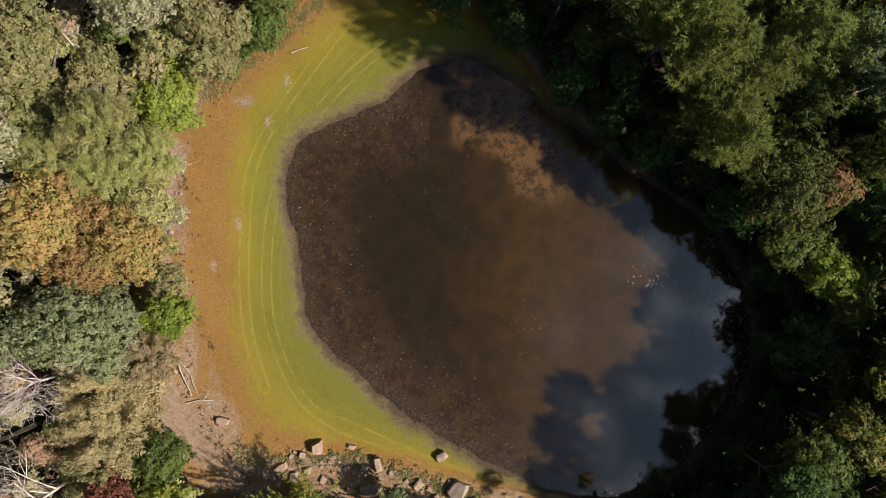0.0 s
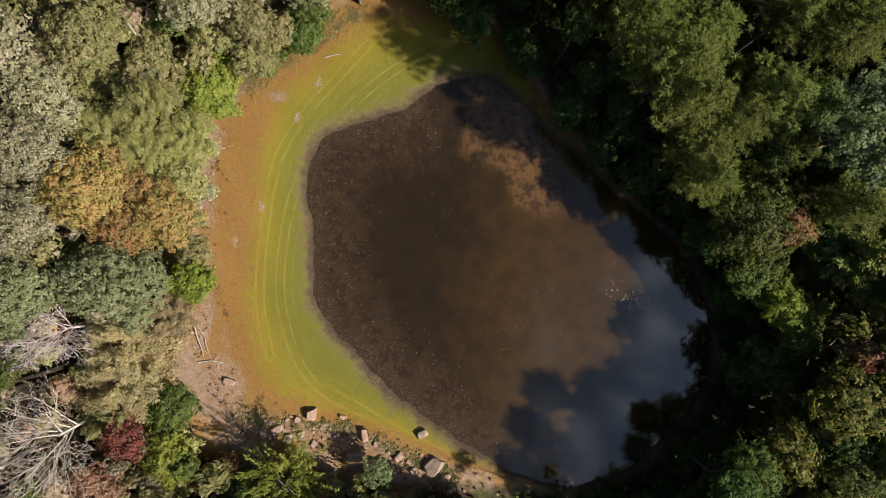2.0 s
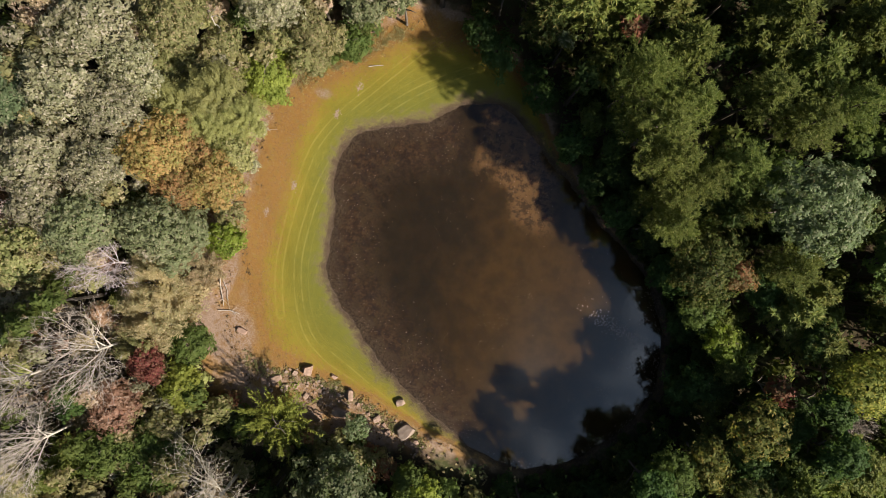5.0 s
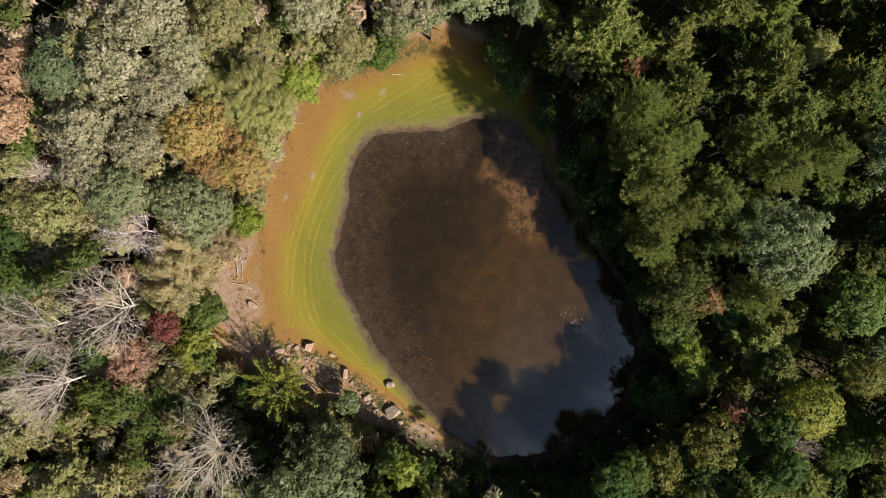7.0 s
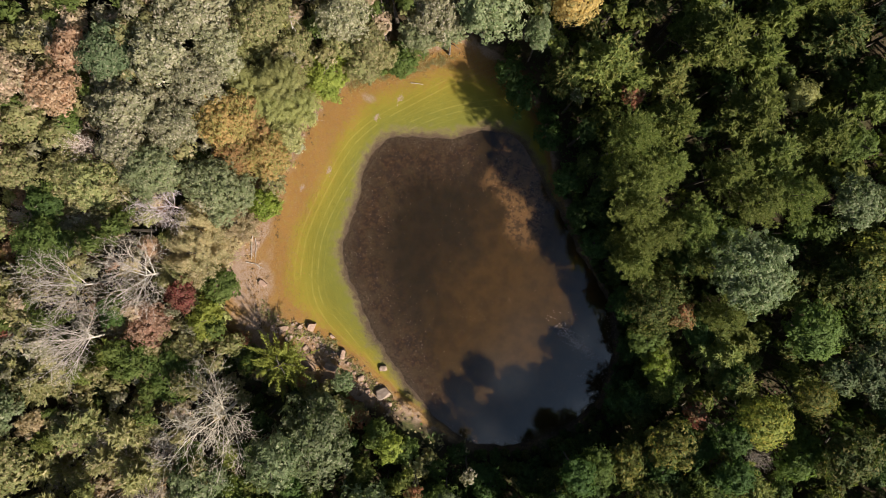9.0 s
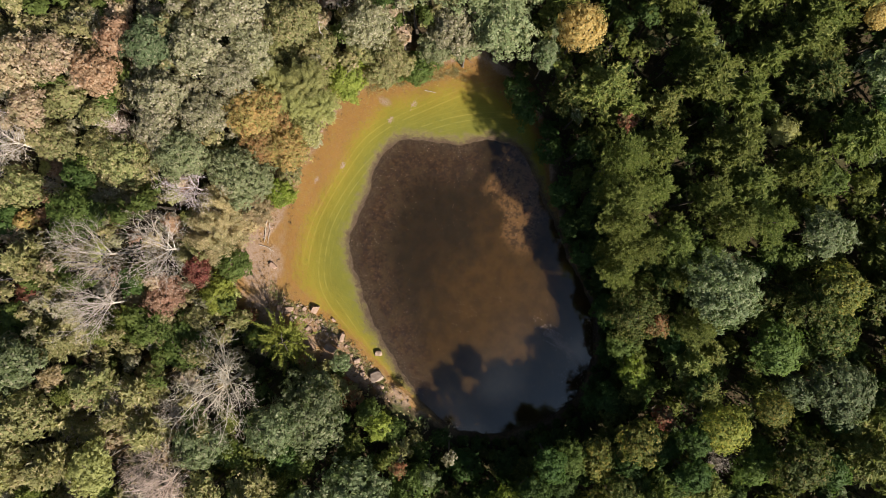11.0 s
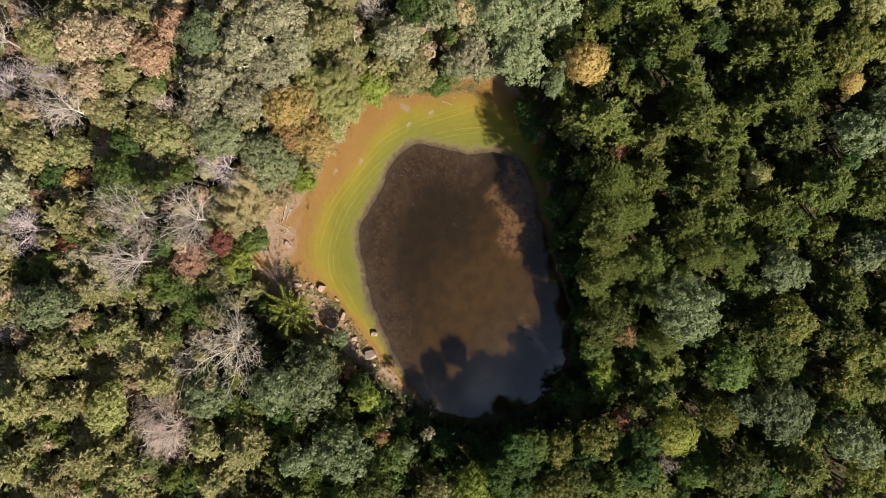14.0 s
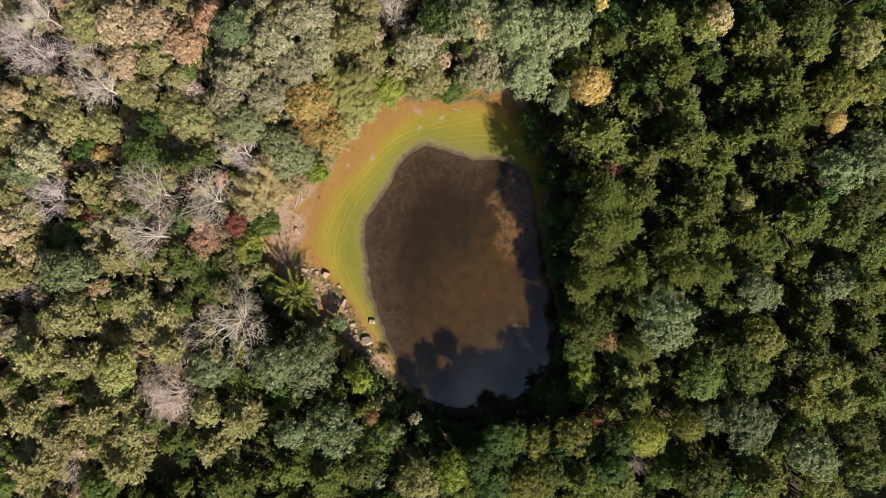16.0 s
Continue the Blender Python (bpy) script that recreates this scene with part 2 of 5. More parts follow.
# ---- ground: one sheet, fine round the pond, coarse to the horizon ----
def ground_material():
    m, n, l, b = material("ground", 0.95, 0.1)
    band, shore, track = attribute_node(m, "band"), attribute_node(m, "shore"), attribute_node(m, "track")
    fine, mid, big, grit = noise_node(m, 7.0, 6.0, 0.7), noise_node(m, 1.1, 5.0), noise_node(m, 0.22, 3.0), noise_node(m, 28.0, 3.0, 0.7)
    wander = math_node(m, "ADD", math_node(m, "MULTIPLY", math_node(m, "SUBTRACT", mid, 0.5), 0.9),
                       math_node(m, "MULTIPLY", math_node(m, "SUBTRACT", fine, 0.5), 0.7))
    u = math_node(m, "ADD", band, wander)
    blade = noise_node(m, 16.0, 5.0, 0.75)
    grass = mix_node(m, span_node(m, mid, 0.35, 0.65), (0.218, 0.166, 0.021), (0.172, 0.142, 0.021))
    grass = mix_node(m, span_node(m, u, 0.15, 0.85), (0.118, 0.115, 0.022), grass)
    grass = mix_node(m, span_node(m, u, 0.6, 1.0), grass, (0.220, 0.155, 0.022))
    grass = mix_node(m, span_node(m, blade, 0.35, 0.62, 0.35, 0.0), grass, (0.090, 0.085, 0.012))
    litter = mix_node(m, span_node(m, fine, 0.36, 0.62), (0.185, 0.092, 0.024), (0.255, 0.132, 0.036))
    litter = mix_node(m, span_node(m, mid, 0.45, 0.7), litter, (0.215, 0.130, 0.030))
    litter = mix_node(m, span_node(m, blade, 0.3, 0.5, 0.5, 0.0), litter, (0.09, 0.045, 0.018))
    soil = mix_node(m, span_node(m, fine, 0.35, 0.65), (0.20, 0.130, 0.090), (0.31, 0.215, 0.160))
    soil = mix_node(m, span_node(m, mid, 0.50, 0.64, 0.0, 0.6), soil, (0.20, 0.11, 0.045))
    # woodland floor, with the shade under the trees darkened into its colour
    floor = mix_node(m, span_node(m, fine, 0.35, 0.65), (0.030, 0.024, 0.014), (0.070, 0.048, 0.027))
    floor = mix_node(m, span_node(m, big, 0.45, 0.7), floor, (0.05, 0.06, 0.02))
    col = mix_node(m, span_node(m, u, 0.75, 1.2), grass, litter)
    col = mix_node(m, math_node(m, "MULTIPLY", span_node(m, u, 1.9, 2.4), span_node(m, big, 0.40, 0.54, 0.15, 1.0)), col, soil)
    bare = math_node(m, "ADD", attribute_node(m, "bare"), math_node(m, "MULTIPLY", wander, 0.5))
    col = mix_node(m, span_node(m, bare, 0.35, 0.75), col, soil)
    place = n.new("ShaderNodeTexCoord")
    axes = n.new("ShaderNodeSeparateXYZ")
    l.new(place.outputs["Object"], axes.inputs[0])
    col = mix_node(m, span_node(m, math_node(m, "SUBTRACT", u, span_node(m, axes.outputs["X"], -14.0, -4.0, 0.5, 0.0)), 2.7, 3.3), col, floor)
    # wheel tracks worn pale into the grass
    for gap, wide, much in ((0.42, 0.12, 0.28), (1.2, 0.10, 0.12)):
        rut = math_node(m, "ABSOLUTE", math_node(m, "SUBTRACT", math_node(m, "ADD", track, math_node(m, "MULTIPLY", math_node(m, "SUBTRACT", fine, 0.5), 0.16)), gap))
        rut = math_node(m, "MULTIPLY", span_node(m, rut, 0.03, wide, 1.0, 0.0), span_node(m, noise_node(m, 0.45 + gap), 0.30, 0.6))
        col = mix_node(m, math_node(m, "MULTIPLY", rut, much), col, (0.30, 0.235, 0.06))
    # mud and drying weed at the waterline
    s = math_node(m, "ADD", shore, math_node(m, "MULTIPLY", math_node(m, "SUBTRACT", fine, 0.5), 1.6))
    s = math_node(m, "ADD", s, math_node(m, "MULTIPLY", math_node(m, "SUBTRACT", mid, 0.5), 2.2))
    stubble = mix_node(m, span_node(m, grit, 0.4, 0.6), (0.098, 0.070, 0.038), (0.190, 0.142, 0.080))
    col = mix_node(m, span_node(m, math_node(m, "ADD", s, math_node(m, "MULTIPLY", math_node(m, "SUBTRACT", mid, 0.5), 2.2)), 0.2, 1.9, 0.75, 0.0), col, stubble)
    mud = mix_node(m, span_node(m, grit, 0.4, 0.6), (0.034, 0.021, 0.014), (0.075, 0.046, 0.030))
    col = mix_node(m, span_node(m, s, -0.1, 1.3, 0.95, 0.0), col, mud)
    col = mix_node(m, span_node(m, grit, 0.25, 0.5, 0.45, 0.0), col, (0.03, 0.022, 0.014))
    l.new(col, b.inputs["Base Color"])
    bump_node(m, math_node(m, "ADD", math_node(m, "MULTIPLY", grit, 0.4), fine), 0.40, 0.10)
    return m


GROUND_MAT = ground_material()


def steps(lo, hi, fine, far):
    a = [lo]
    while a[-1] < hi:
        a.append(a[-1] + fine)
    up, s = [], fine
    v = a[-1]
    while v < far:
        s *= 1.22
        v += s
        up.append(v)
    down, s = [], fine
    v = lo
    while v > -far:
        s *= 1.22
        v -= s
        down.append(v)
    return np.array(down[::-1] + a + up)


def build_ground():
    xs, ys = steps(-30, 30, 0.34, 2400), steps(-28, 26, 0.34, 2400)
    X, Y = np.meshgrid(xs, ys)
    X, Y = X.ravel(), Y.ravel()
    Z = ground_height(X, Y)
    far = np.hypot(X, Y)
    Z = np.where(far > 150, 0.0, Z)
    nx, ny = len(xs), len(ys)
    i = (np.arange(ny - 1)[:, None] * nx + np.arange(nx - 1)[None, :]).ravel()
    me = bpy.data.meshes.new("ground")
    me.from_pydata(np.stack([X, Y, Z], 1).tolist(), [], np.stack([i, i + 1, i + nx + 1, i + nx], 1).tolist())
    me.polygons.foreach_set("use_smooth", [True] * len(me.polygons))
    d, u = shore_and_band(X, Y)
    near = (np.abs(X) < 34) & (np.abs(Y) < 34)
    tr = np.full(X.shape, 99.0)
    tr[near] = track_distance(X[near], Y[near])
    bare = 1.3 * np.exp(-((X + 20.6) / 3.0) ** 2 - ((Y + 16.2) / 3.4) ** 2)
    bare = np.maximum(bare, 0.75 * np.exp(-((X - -17.6) / 1.5) ** 2 - ((Y - 13.1) / 0.9) ** 2))
    for line, wide in ((BANK, 1.0), (EDGE, 0.8)):
        for p in line[::3]:
            bare = np.maximum(bare, np.exp(-((X - p[0]) ** 2 + (Y - p[1]) ** 2) / wide ** 2))
    for key, val in (("shore", d), ("band", u), ("track", tr), ("bare", bare)):
        at = me.attributes.new(key, "FLOAT", "POINT")
        at.data.foreach_set("value", np.clip(val, -50, 99).astype(np.float32))
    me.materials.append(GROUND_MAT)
    return tagged(new("ground", me), "mown grass, leaf litter and bare soil round a woodland pond", "ground", kind="structure")


build_ground()


def water_material():
    m, n, l, b = material("pond_water", 0.06, 1.0)
    b.inputs["IOR"].default_value = 1.40
    # light spreads in the turbid water
    b.subsurface_method = "BURLEY"
    b.inputs["Subsurface Weight"].default_value, b.inputs["Subsurface Scale"].default_value = 1.0, 0.55
    b.inputs["Subsurface Radius"].default_value = (1.0, 0.75, 0.5)
    shore = attribute_node(m, "shore")
    c = n.new("ShaderNodeTexCoord")
    sep = n.new("ShaderNodeSeparateXYZ")
    l.new(c.outputs["Object"], sep.inputs[0])
    big, mid, fine = noise_node(m, 0.12, 4.0), noise_node(m, 0.5, 5.0), noise_node(m, 5.0, 6.0, 0.7)
    x = math_node(m, "ADD", sep.outputs["X"], math_node(m, "MULTIPLY", math_node(m, "SUBTRACT", big, 0.5), 14.0))
    clear = mix_node(m, span_node(m, mid, 0.35, 0.65), (0.0135, 0.0085, 0.0034), (0.0176, 0.0106, 0.0042))
    silt = mix_node(m, span_node(m, mid, 0.35, 0.65), (0.027, 0.0150, 0.0050), (0.036, 0.0190, 0.0056))
    col = mix_node(m, span_node(m, x, -1.0, 8.0), clear, silt)
    # the bed shows through the shallows
    mottle = noise_node(m, 1.9, 6.0, 0.62)
    bed = mix_node(m, span_node(m, mottle, 0.36, 0.66), (0.022, 0.0122, 0.0064), (0.047, 0.0262, 0.0125))
    weed = noise_node(m, 1.3, 7.0, 0.7)
    bed = mix_node(m, span_node(m, weed, 0.46, 0.64), bed, (0.021, 0.0125, 0.0080))
    bed = mix_node(m, span_node(m, mid, 0.46, 0.62, 0.0, 0.8), bed, (0.036, 0.0225, 0.0105))
    bed = mix_node(m, span_node(m, fine, 0.46, 0.62, 0.0, 0.55), bed, (0.015, 0.0095, 0.0055))
    s = math_node(m, "ADD", shore, math_node(m, "MULTIPLY", math_node(m, "SUBTRACT", big, 0.5), 8.0))
    # pale bed colours stop in the north, painting in the tree shade there
    north_shade = math_node(m, "ADD", sep.outputs["X"], math_node(m, "MULTIPLY", math_node(m, "SUBTRACT", sep.outputs["Y"], 10.0), 0.8))
    west = math_node(m, "MULTIPLY", span_node(m, sep.outputs["X"], 4.0, 12.0, 1.0, 0.0), span_node(m, north_shade, -1.5, 3.5, 1.0, 0.0))
    shallow = math_node(m, "MULTIPLY", span_node(m, s, -8.5, -2.5), west)
    col = mix_node(m, shallow, col, bed)
    edge = math_node(m, "ADD", shore, math_node(m, "MULTIPLY", math_node(m, "SUBTRACT", mid, 0.5), 3.0))
    col = mix_node(m, math_node(m, "MULTIPLY", span_node(m, edge, -2.2, -0.2, 0.0, 0.85), west), col,
                   mix_node(m, span_node(m, fine, 0.4, 0.6), (0.022, 0.014, 0.008), (0.056, 0.036, 0.021)))
    # pale silt on the far shallows, with dark weed in it
    far = math_node(m, "MULTIPLY", span_node(m, math_node(m, "ADD", shore, math_node(m, "MULTIPLY", math_node(m, "SUBTRACT", mid, 0.5), 5.0)), -8.5, -6.5),
                    math_node(m, "MULTIPLY", math_node(m, "MULTIPLY", span_node(m, sep.outputs["Y"], 3.0, 5.5), span_node(m, sep.outputs["X"], 9.0, 12.5, 1.0, 0.0)), span_node(m, sep.outputs["X"], 0.0, 2.0)))
    col = mix_node(m, far, col, mix_node(m, span_node(m, weed, 0.43, 0.60), (0.088, 0.046, 0.018), (0.036, 0.021, 0.010)))
    l.new(col, b.inputs["Base Color"])
    bump_node(m, noise_node(m, 2.2, 3.0), 0.06, 0.05)
    return m


def build_water():
    a = np.linspace(-math.pi, math.pi, 480, endpoint=False)
    verts, faces, shore = [(MID_X, MID_Y, WATER)], [], [-20.0]
    rings = (0.2, 0.4, 0.55, 0.68, 0.78, 0.86, 0.92, 0.96, 1.0, 1.012)
    for f in rings:
        R = pond_radius(a) * f
        for i in range(480):
            verts.append((MID_X + R[i] * math.cos(a[i]), MID_Y + R[i] * math.sin(a[i]), WATER))
            shore.append(R[i] - R[i] / f)
    for i in range(480):
        j = (i + 1) % 480
        faces.append((0, 1 + i, 1 + j))
        for k in range(len(rings) - 1):
            faces.append((1 + k * 480 + i, 1 + (k + 1) * 480 + i, 1 + (k + 1) * 480 + j, 1 + k * 480 + j))
    ob = mesh_object("water", verts, faces, water_material())
    at = ob.data.attributes.new("shore", "FLOAT", "POINT")
    at.data.foreach_set("value", np.array(shore, np.float32))
    tagged(ob, "still muddy brown pond water, mirroring the sky", "pond water", kind="structure")


build_water()


# ---- trees ----
def leaf_tris(P, N, size, ratio, rng, curl=0.25, along=None):
    """Small pointed leaves at P that face N, pointing along where that is given: three corners each."""
    n = len(P)
    N = N / np.maximum(np.linalg.norm(N, axis=1, keepdims=True), 1e-6)
    if along is None:
        A = np.cross(N, rng.normal(size=(n, 3)))
    else:
        A = along - N * (along * N).sum(1, keepdims=True)
    A = A / np.maximum(np.linalg.norm(A, axis=1, keepdims=True), 1e-6)
    B = np.cross(N, A)
    L = (size * rng.uniform(0.65, 1.4, n))[:, None]
    return np.stack([P - A * L * 0.45 + B * L * ratio * 0.5, P - A * L * 0.45 - B * L * ratio * 0.5, P + A * L * 0.6 - N * L * curl * 0.3], 1)


def tri_mesh(name, V, slots=1, index=None):
    n = len(V)
    me = bpy.data.meshes.new(name)
    me.vertices.add(3 * n)
    me.vertices.foreach_set("co", np.ascontiguousarray(V, np.float32).ravel())
    me.loops.add(3 * n)
    me.loops.foreach_set("vertex_index", np.arange(3 * n, dtype=np.int32))
    me.polygons.add(n)
    me.polygons.foreach_set("loop_start", np.arange(0, 3 * n, 3, dtype=np.int32))
    for i in range(slots):
        me.materials.append(None)
    if index is not None:
        me.polygons.foreach_set("material_index", index.astype(np.int32))
    me.update(calc_edges=True)
    return me


def unit(v):
    return v / np.maximum(np.linalg.norm(v, axis=-1, keepdims=True), 1e-6)


def broad_crown(r, depth, count, lobes, size, seed, leaves=11):
    """A broad crown: small domed sprays of leaves over swelling boughs, with gaps between them. Its base is at z = 0."""
    rng = np.random.default_rng(seed)
    n = count // leaves
    k = np.arange(n) + rng.random(n)
    zf, ph = 1 - k / n * 1.30, k * 2.39996 + rng.uniform(-0.6, 0.6, n)
    ring = np.sqrt(np.clip(1 - zf ** 2, 0, 1))
    D = np.stack([np.cos(ph) * ring, np.sin(ph) * ring, zf], 1)
    # boughs push the crown out here and there
    k = np.arange(lobes) + 0.5
    lz, lp = 1 - k / lobes * 1.15, k * 2.39996 + rng.uniform(-0.5, 0.5, lobes)
    lring = np.sqrt(np.clip(1 - lz ** 2, 0, 1))
    M = np.stack([np.cos(lp) * lring, np.sin(lp) * lring, lz], 1)
    push = rng.uniform(0.55, 1.0, lobes)
    near = (D @ M.T).clip(-1, 1)
    swell = np.exp(-(np.arccos(near) / (1.25 / math.sqrt(lobes) + 0.05)) ** 2) * push
    best = swell.argmax(1)
    R = (0.56 + 0.46 * swell.max(1)) * (1 + 0.10 * np.sin(2 * ph + seed) * ring + 0.07 * np.sin(3 * ph + 2 * seed) * ring)
    R *= 1.07 - rng.random(n) ** 3 * 0.30
    F = unit(D * np.array([1, 1, r / depth * 1.6]) + (D - M[best]) * 0.9 + rng.normal(size=(n, 3)) * 0.44)
    F = unit(F + np.array([0, 0, 0.25]))
    Q = D * R[:, None] * np.array([r, r, depth * 0.56]) + np.array([0, 0, depth * 0.42])
    U = unit(np.cross(F, np.array([0.3, 0.2, 1.0]) + 0 * F))
    W = np.cross(F, U)
    # each spray is a little dome that faces one way
    wide = size * rng.uniform(1.1, 1.95, n)
    at = np.repeat(np.arange(n), leaves)
    q, a = np.sqrt(rng.random(n * leaves)) * wide[at], rng.uniform(0, 6.2832, n * leaves)
    tilt = U[at] * np.cos(a)[:, None] + W[at] * np.sin(a)[:, None]
    P = Q[at] + tilt * q[:, None] - F[at] * (q ** 2 / wide[at] * 0.5)[:, None] + rng.normal(size=(n * leaves, 3)) * size * 0.15
    P[:, 2] = np.maximum(P[:, 2], 0.02 * depth)
    N = F[at] + tilt * (q / wide[at] * 0.5)[:, None] + rng.normal(size=(n * leaves, 3)) * 0.17
    # the older leaves inside
    inner = count // 8
    p = rng.integers(0, n, inner)
    P2 = (Q[p] - np.array([0, 0, depth * 0.42])) * rng.uniform(0.45, 0.82, (inner, 1)) + np.array([0, 0, depth * 0.42])
    P2[:, 2] = np.maximum(P2[:, 2], 0.02 * depth)
    return np.concatenate([leaf_tris(P, N, size, 0.75, rng, along=tilt + rng.normal(size=P.shape) * 0.6), leaf_tris(P2, D[p] + np.array([0, 0, 0.8]), size * 1.6, 0.8, rng)])


def round_crown(r, depth, count, size, seed):
    """A close round crown of small leafy sprays. Its base is at z = 0."""
    rng = np.random.default_rng(seed)
    k = np.arange(150) + 0.5
    zf, ph = 1 - k / 150 * 1.5, k * 2.39996
    S = np.stack([np.sqrt(1 - zf ** 2) * np.cos(ph), np.sqrt(1 - zf ** 2) * np.sin(ph), zf], 1)
    C = S * np.array([r, r, depth * 0.55]) * rng.uniform(0.72, 1.0, (150, 1)) + np.array([0, 0, depth * 0.45])
    pick = rng.integers(0, 150, count)
    D = unit(rng.normal(size=(count, 3)) + S[pick] * 0.5)
    P = C[pick] + D * rng.uniform(0.05, 0.17 * r, (count, 1))
    P[:, 2] = np.maximum(P[:, 2], 0.02 * depth)
    P2 = S * np.array([r, r, depth * 0.55]) * 0.72 + np.array([0, 0, depth * 0.45])
    P2[:, 2] = np.maximum(P2[:, 2], 0.02 * depth)
    return np.concatenate([leaf_tris(P, D * 0.5 + S[pick] + np.array([0, 0, 0.3]) + rng.normal(size=(count, 3)) * 0.25, size, 0.75, rng),
                           leaf_tris(np.repeat(P2, 3, 0) + rng.normal(size=(450, 3)) * 0.15, np.repeat(S, 3, 0), size * 2.5, 0.8, rng)])


def pine_crown(r, depth, boughs, size, needles, seed):
    """A pine's crown: whorls of drooping boughs that carry brushes of needles. Its base is at z = 0."""
    rng = np.random.default_rng(seed)
    T, H, G = [], [], []
    for i in range(boughs):
        f = (i + 0.5) / boughs
        z = depth * (0.04 + 0.94 * f)
        reach = r * (1 - f) ** 0.55 * rng.uniform(0.62, 1.2) * (0.6 + 0.4 * min(1, f * 3))
        a = i * 2.39996 + rng.uniform(-0.4, 0.4)
        d = np.array([math.cos(a), math.sin(a), 0.12 + 0.45 * f])
        side = np.array([-d[1], d[0], 0])
        n = max(4, int(reach * 4.6))
        s = reach * (0.18 + 0.82 * (np.arange(n) + rng.random(n)) / n)
        fan = rng.normal(size=n) * 0.21 * s ** 0.75
        T.append(np.array([0, 0, z]) + d * s[:, None] + side * fan[:, None] + np.array([0, 0, 1.0]) * (-0.035 * s * s + rng.normal(size=n) * 0.10)[:, None])
        H.append(unit(d * np.array([1, 1, 0.3]) + side * (fan / np.maximum(s, 0.3) * 1.3)[:, None] + np.array([0, 0, 0.30])))
        G.append(np.full(n, 0.8 + 0.4 * rng.random()))
    T, H, G = np.vstack(T), np.vstack(H), np.concatenate(G)
    n = len(T)
    D = unit(rng.normal(size=(n, needles, 3)) * np.array([0.75, 0.75, 0.5]) + H[:, None, :] * 0.95 + np.array([0, 0, 0.25]))
    P = (T[:, None, :] + D * (rng.uniform(0.08, 0.34, (n, needles)) * G[:, None])[:, :, None]).reshape(-1, 3)
    D = D.reshape(-1, 3)
    N = np.cross(D, rng.normal(size=D.shape))
    N = np.where(N[:, 2:] < 0, -N, N) + np.array([0, 0, 0.45]) + np.repeat(H, needles, 0) * 0.25
    under = H * 0.3 + np.array([0, 0, 1.0])
    return np.concatenate([leaf_tris(P, N, size, 0.27 if needles > 24 else 0.32 if needles > 12 else 0.42, rng, 0.1, D),
                           leaf_tris(T - np.array([0, 0, 0.12]), under, size * 1.15, 0.7, rng, 0.1, H)])


def feather_crown(r, depth, fronds, size, seed):
    """Many thin arching sprays with small leaflets on both sides. Base at z = 0."""
    rng = np.random.default_rng(seed)
    P, N, A = [], [], []
    for i in range(fronds):
        f = (i + 0.5) / fronds
        a = i * 2.39996 + rng.uniform(-0.5, 0.5)
        e = 0.05 + 1.3 * f ** 1.4
        start = r * 0.72 * math.sqrt(1 - f) * math.sqrt(rng.random())
        b = a + rng.uniform(-1.3, 1.3)
        d = np.array([math.cos(b) * math.cos(e), math.sin(b) * math.cos(e), math.sin(e)])
        reach = 0.8 * (r - start) * rng.uniform(0.65, 1.15)
        side = np.array([-math.sin(b), math.cos(b), 0])
        base = np.array([math.cos(a) * start, math.sin(a) * start, depth * (0.25 + 0.45 * f)])
        n = int(28 * reach)
        s = np.linspace(0.05, 1, n)
        spine = base + d * (s * reach)[:, None] + np.array([0, 0, -0.20]) * (s ** 2 * reach)[:, None] + side * (np.sin(s * 3 + i) * 0.12)[:, None]
        for k in (-1, 1):
            P.append(spine + side * k * (0.04 + 0.24 * np.sin(s * 2.7))[:, None] * rng.uniform(0.1, 1, (n, 1)) + rng.normal(size=(n, 3)) * 0.07)
            N.append(np.tile(np.array([0, 0, 1.0]), (n, 1)) + rng.normal(size=(n, 3)) * 0.35 + d * 0.3)
            A.append(np.tile(d + side * k * 0.8, (n, 1)) + rng.normal(size=(n, 3)) * 0.3)
    P, N, A = np.vstack(P), np.vstack(N), np.vstack(A)
    inner = P[::9] * np.array([0.85, 0.85, 0.82])
    return np.concatenate([leaf_tris(P, N, size, 0.38, rng, along=A), leaf_tris(inner, N[::9] + np.array([0, 0, 0.5]), size * 2.2, 0.8, rng)])


def sapling_crown(r, depth, stems, size, seed):
    """Young stems that fan out and rise from one foot, with narrow leaves along them. Base at z = 0."""
    rng = np.random.default_rng(seed)
    P, N, A = [], [], []
    for i in range(stems):
        a, e = rng.uniform(0, 6.2832), rng.uniform(0.20, 1.30)
        foot = np.array([*(rng.normal(size=2) * 0.10 * r), 0])
        d = np.array([math.cos(a) * math.cos(e), math.sin(a) * math.cos(e), math.sin(e)])
        reach = r * rng.uniform(0.45, 1.2) / max(math.cos(e), 0.6)
        side = np.cross(d, rng.normal(size=3)) * rng.uniform(0, 0.25)
        n = int(19 * reach)
        s = np.linspace(0.2, 1, n) + rng.normal(size=n) * 0.02
        out = rng.normal(size=(n, 3))
        thick = 0.12 * (1.1 - s)[:, None] + 0.05
        P.append(foot + d * (s * reach)[:, None] * np.array([1, 1, 0.85]) + side * (reach * s ** 2)[:, None] + out * thick)
        N.append(rng.normal(size=(n, 3)) * 0.45 + np.array([0, 0, 0.9]))
        A.append(np.tile(d, (n, 1)) + out * 0.6)
    return leaf_tris(np.vstack(P), np.vstack(N), size, 0.36, rng, 0.2, np.vstack(A))


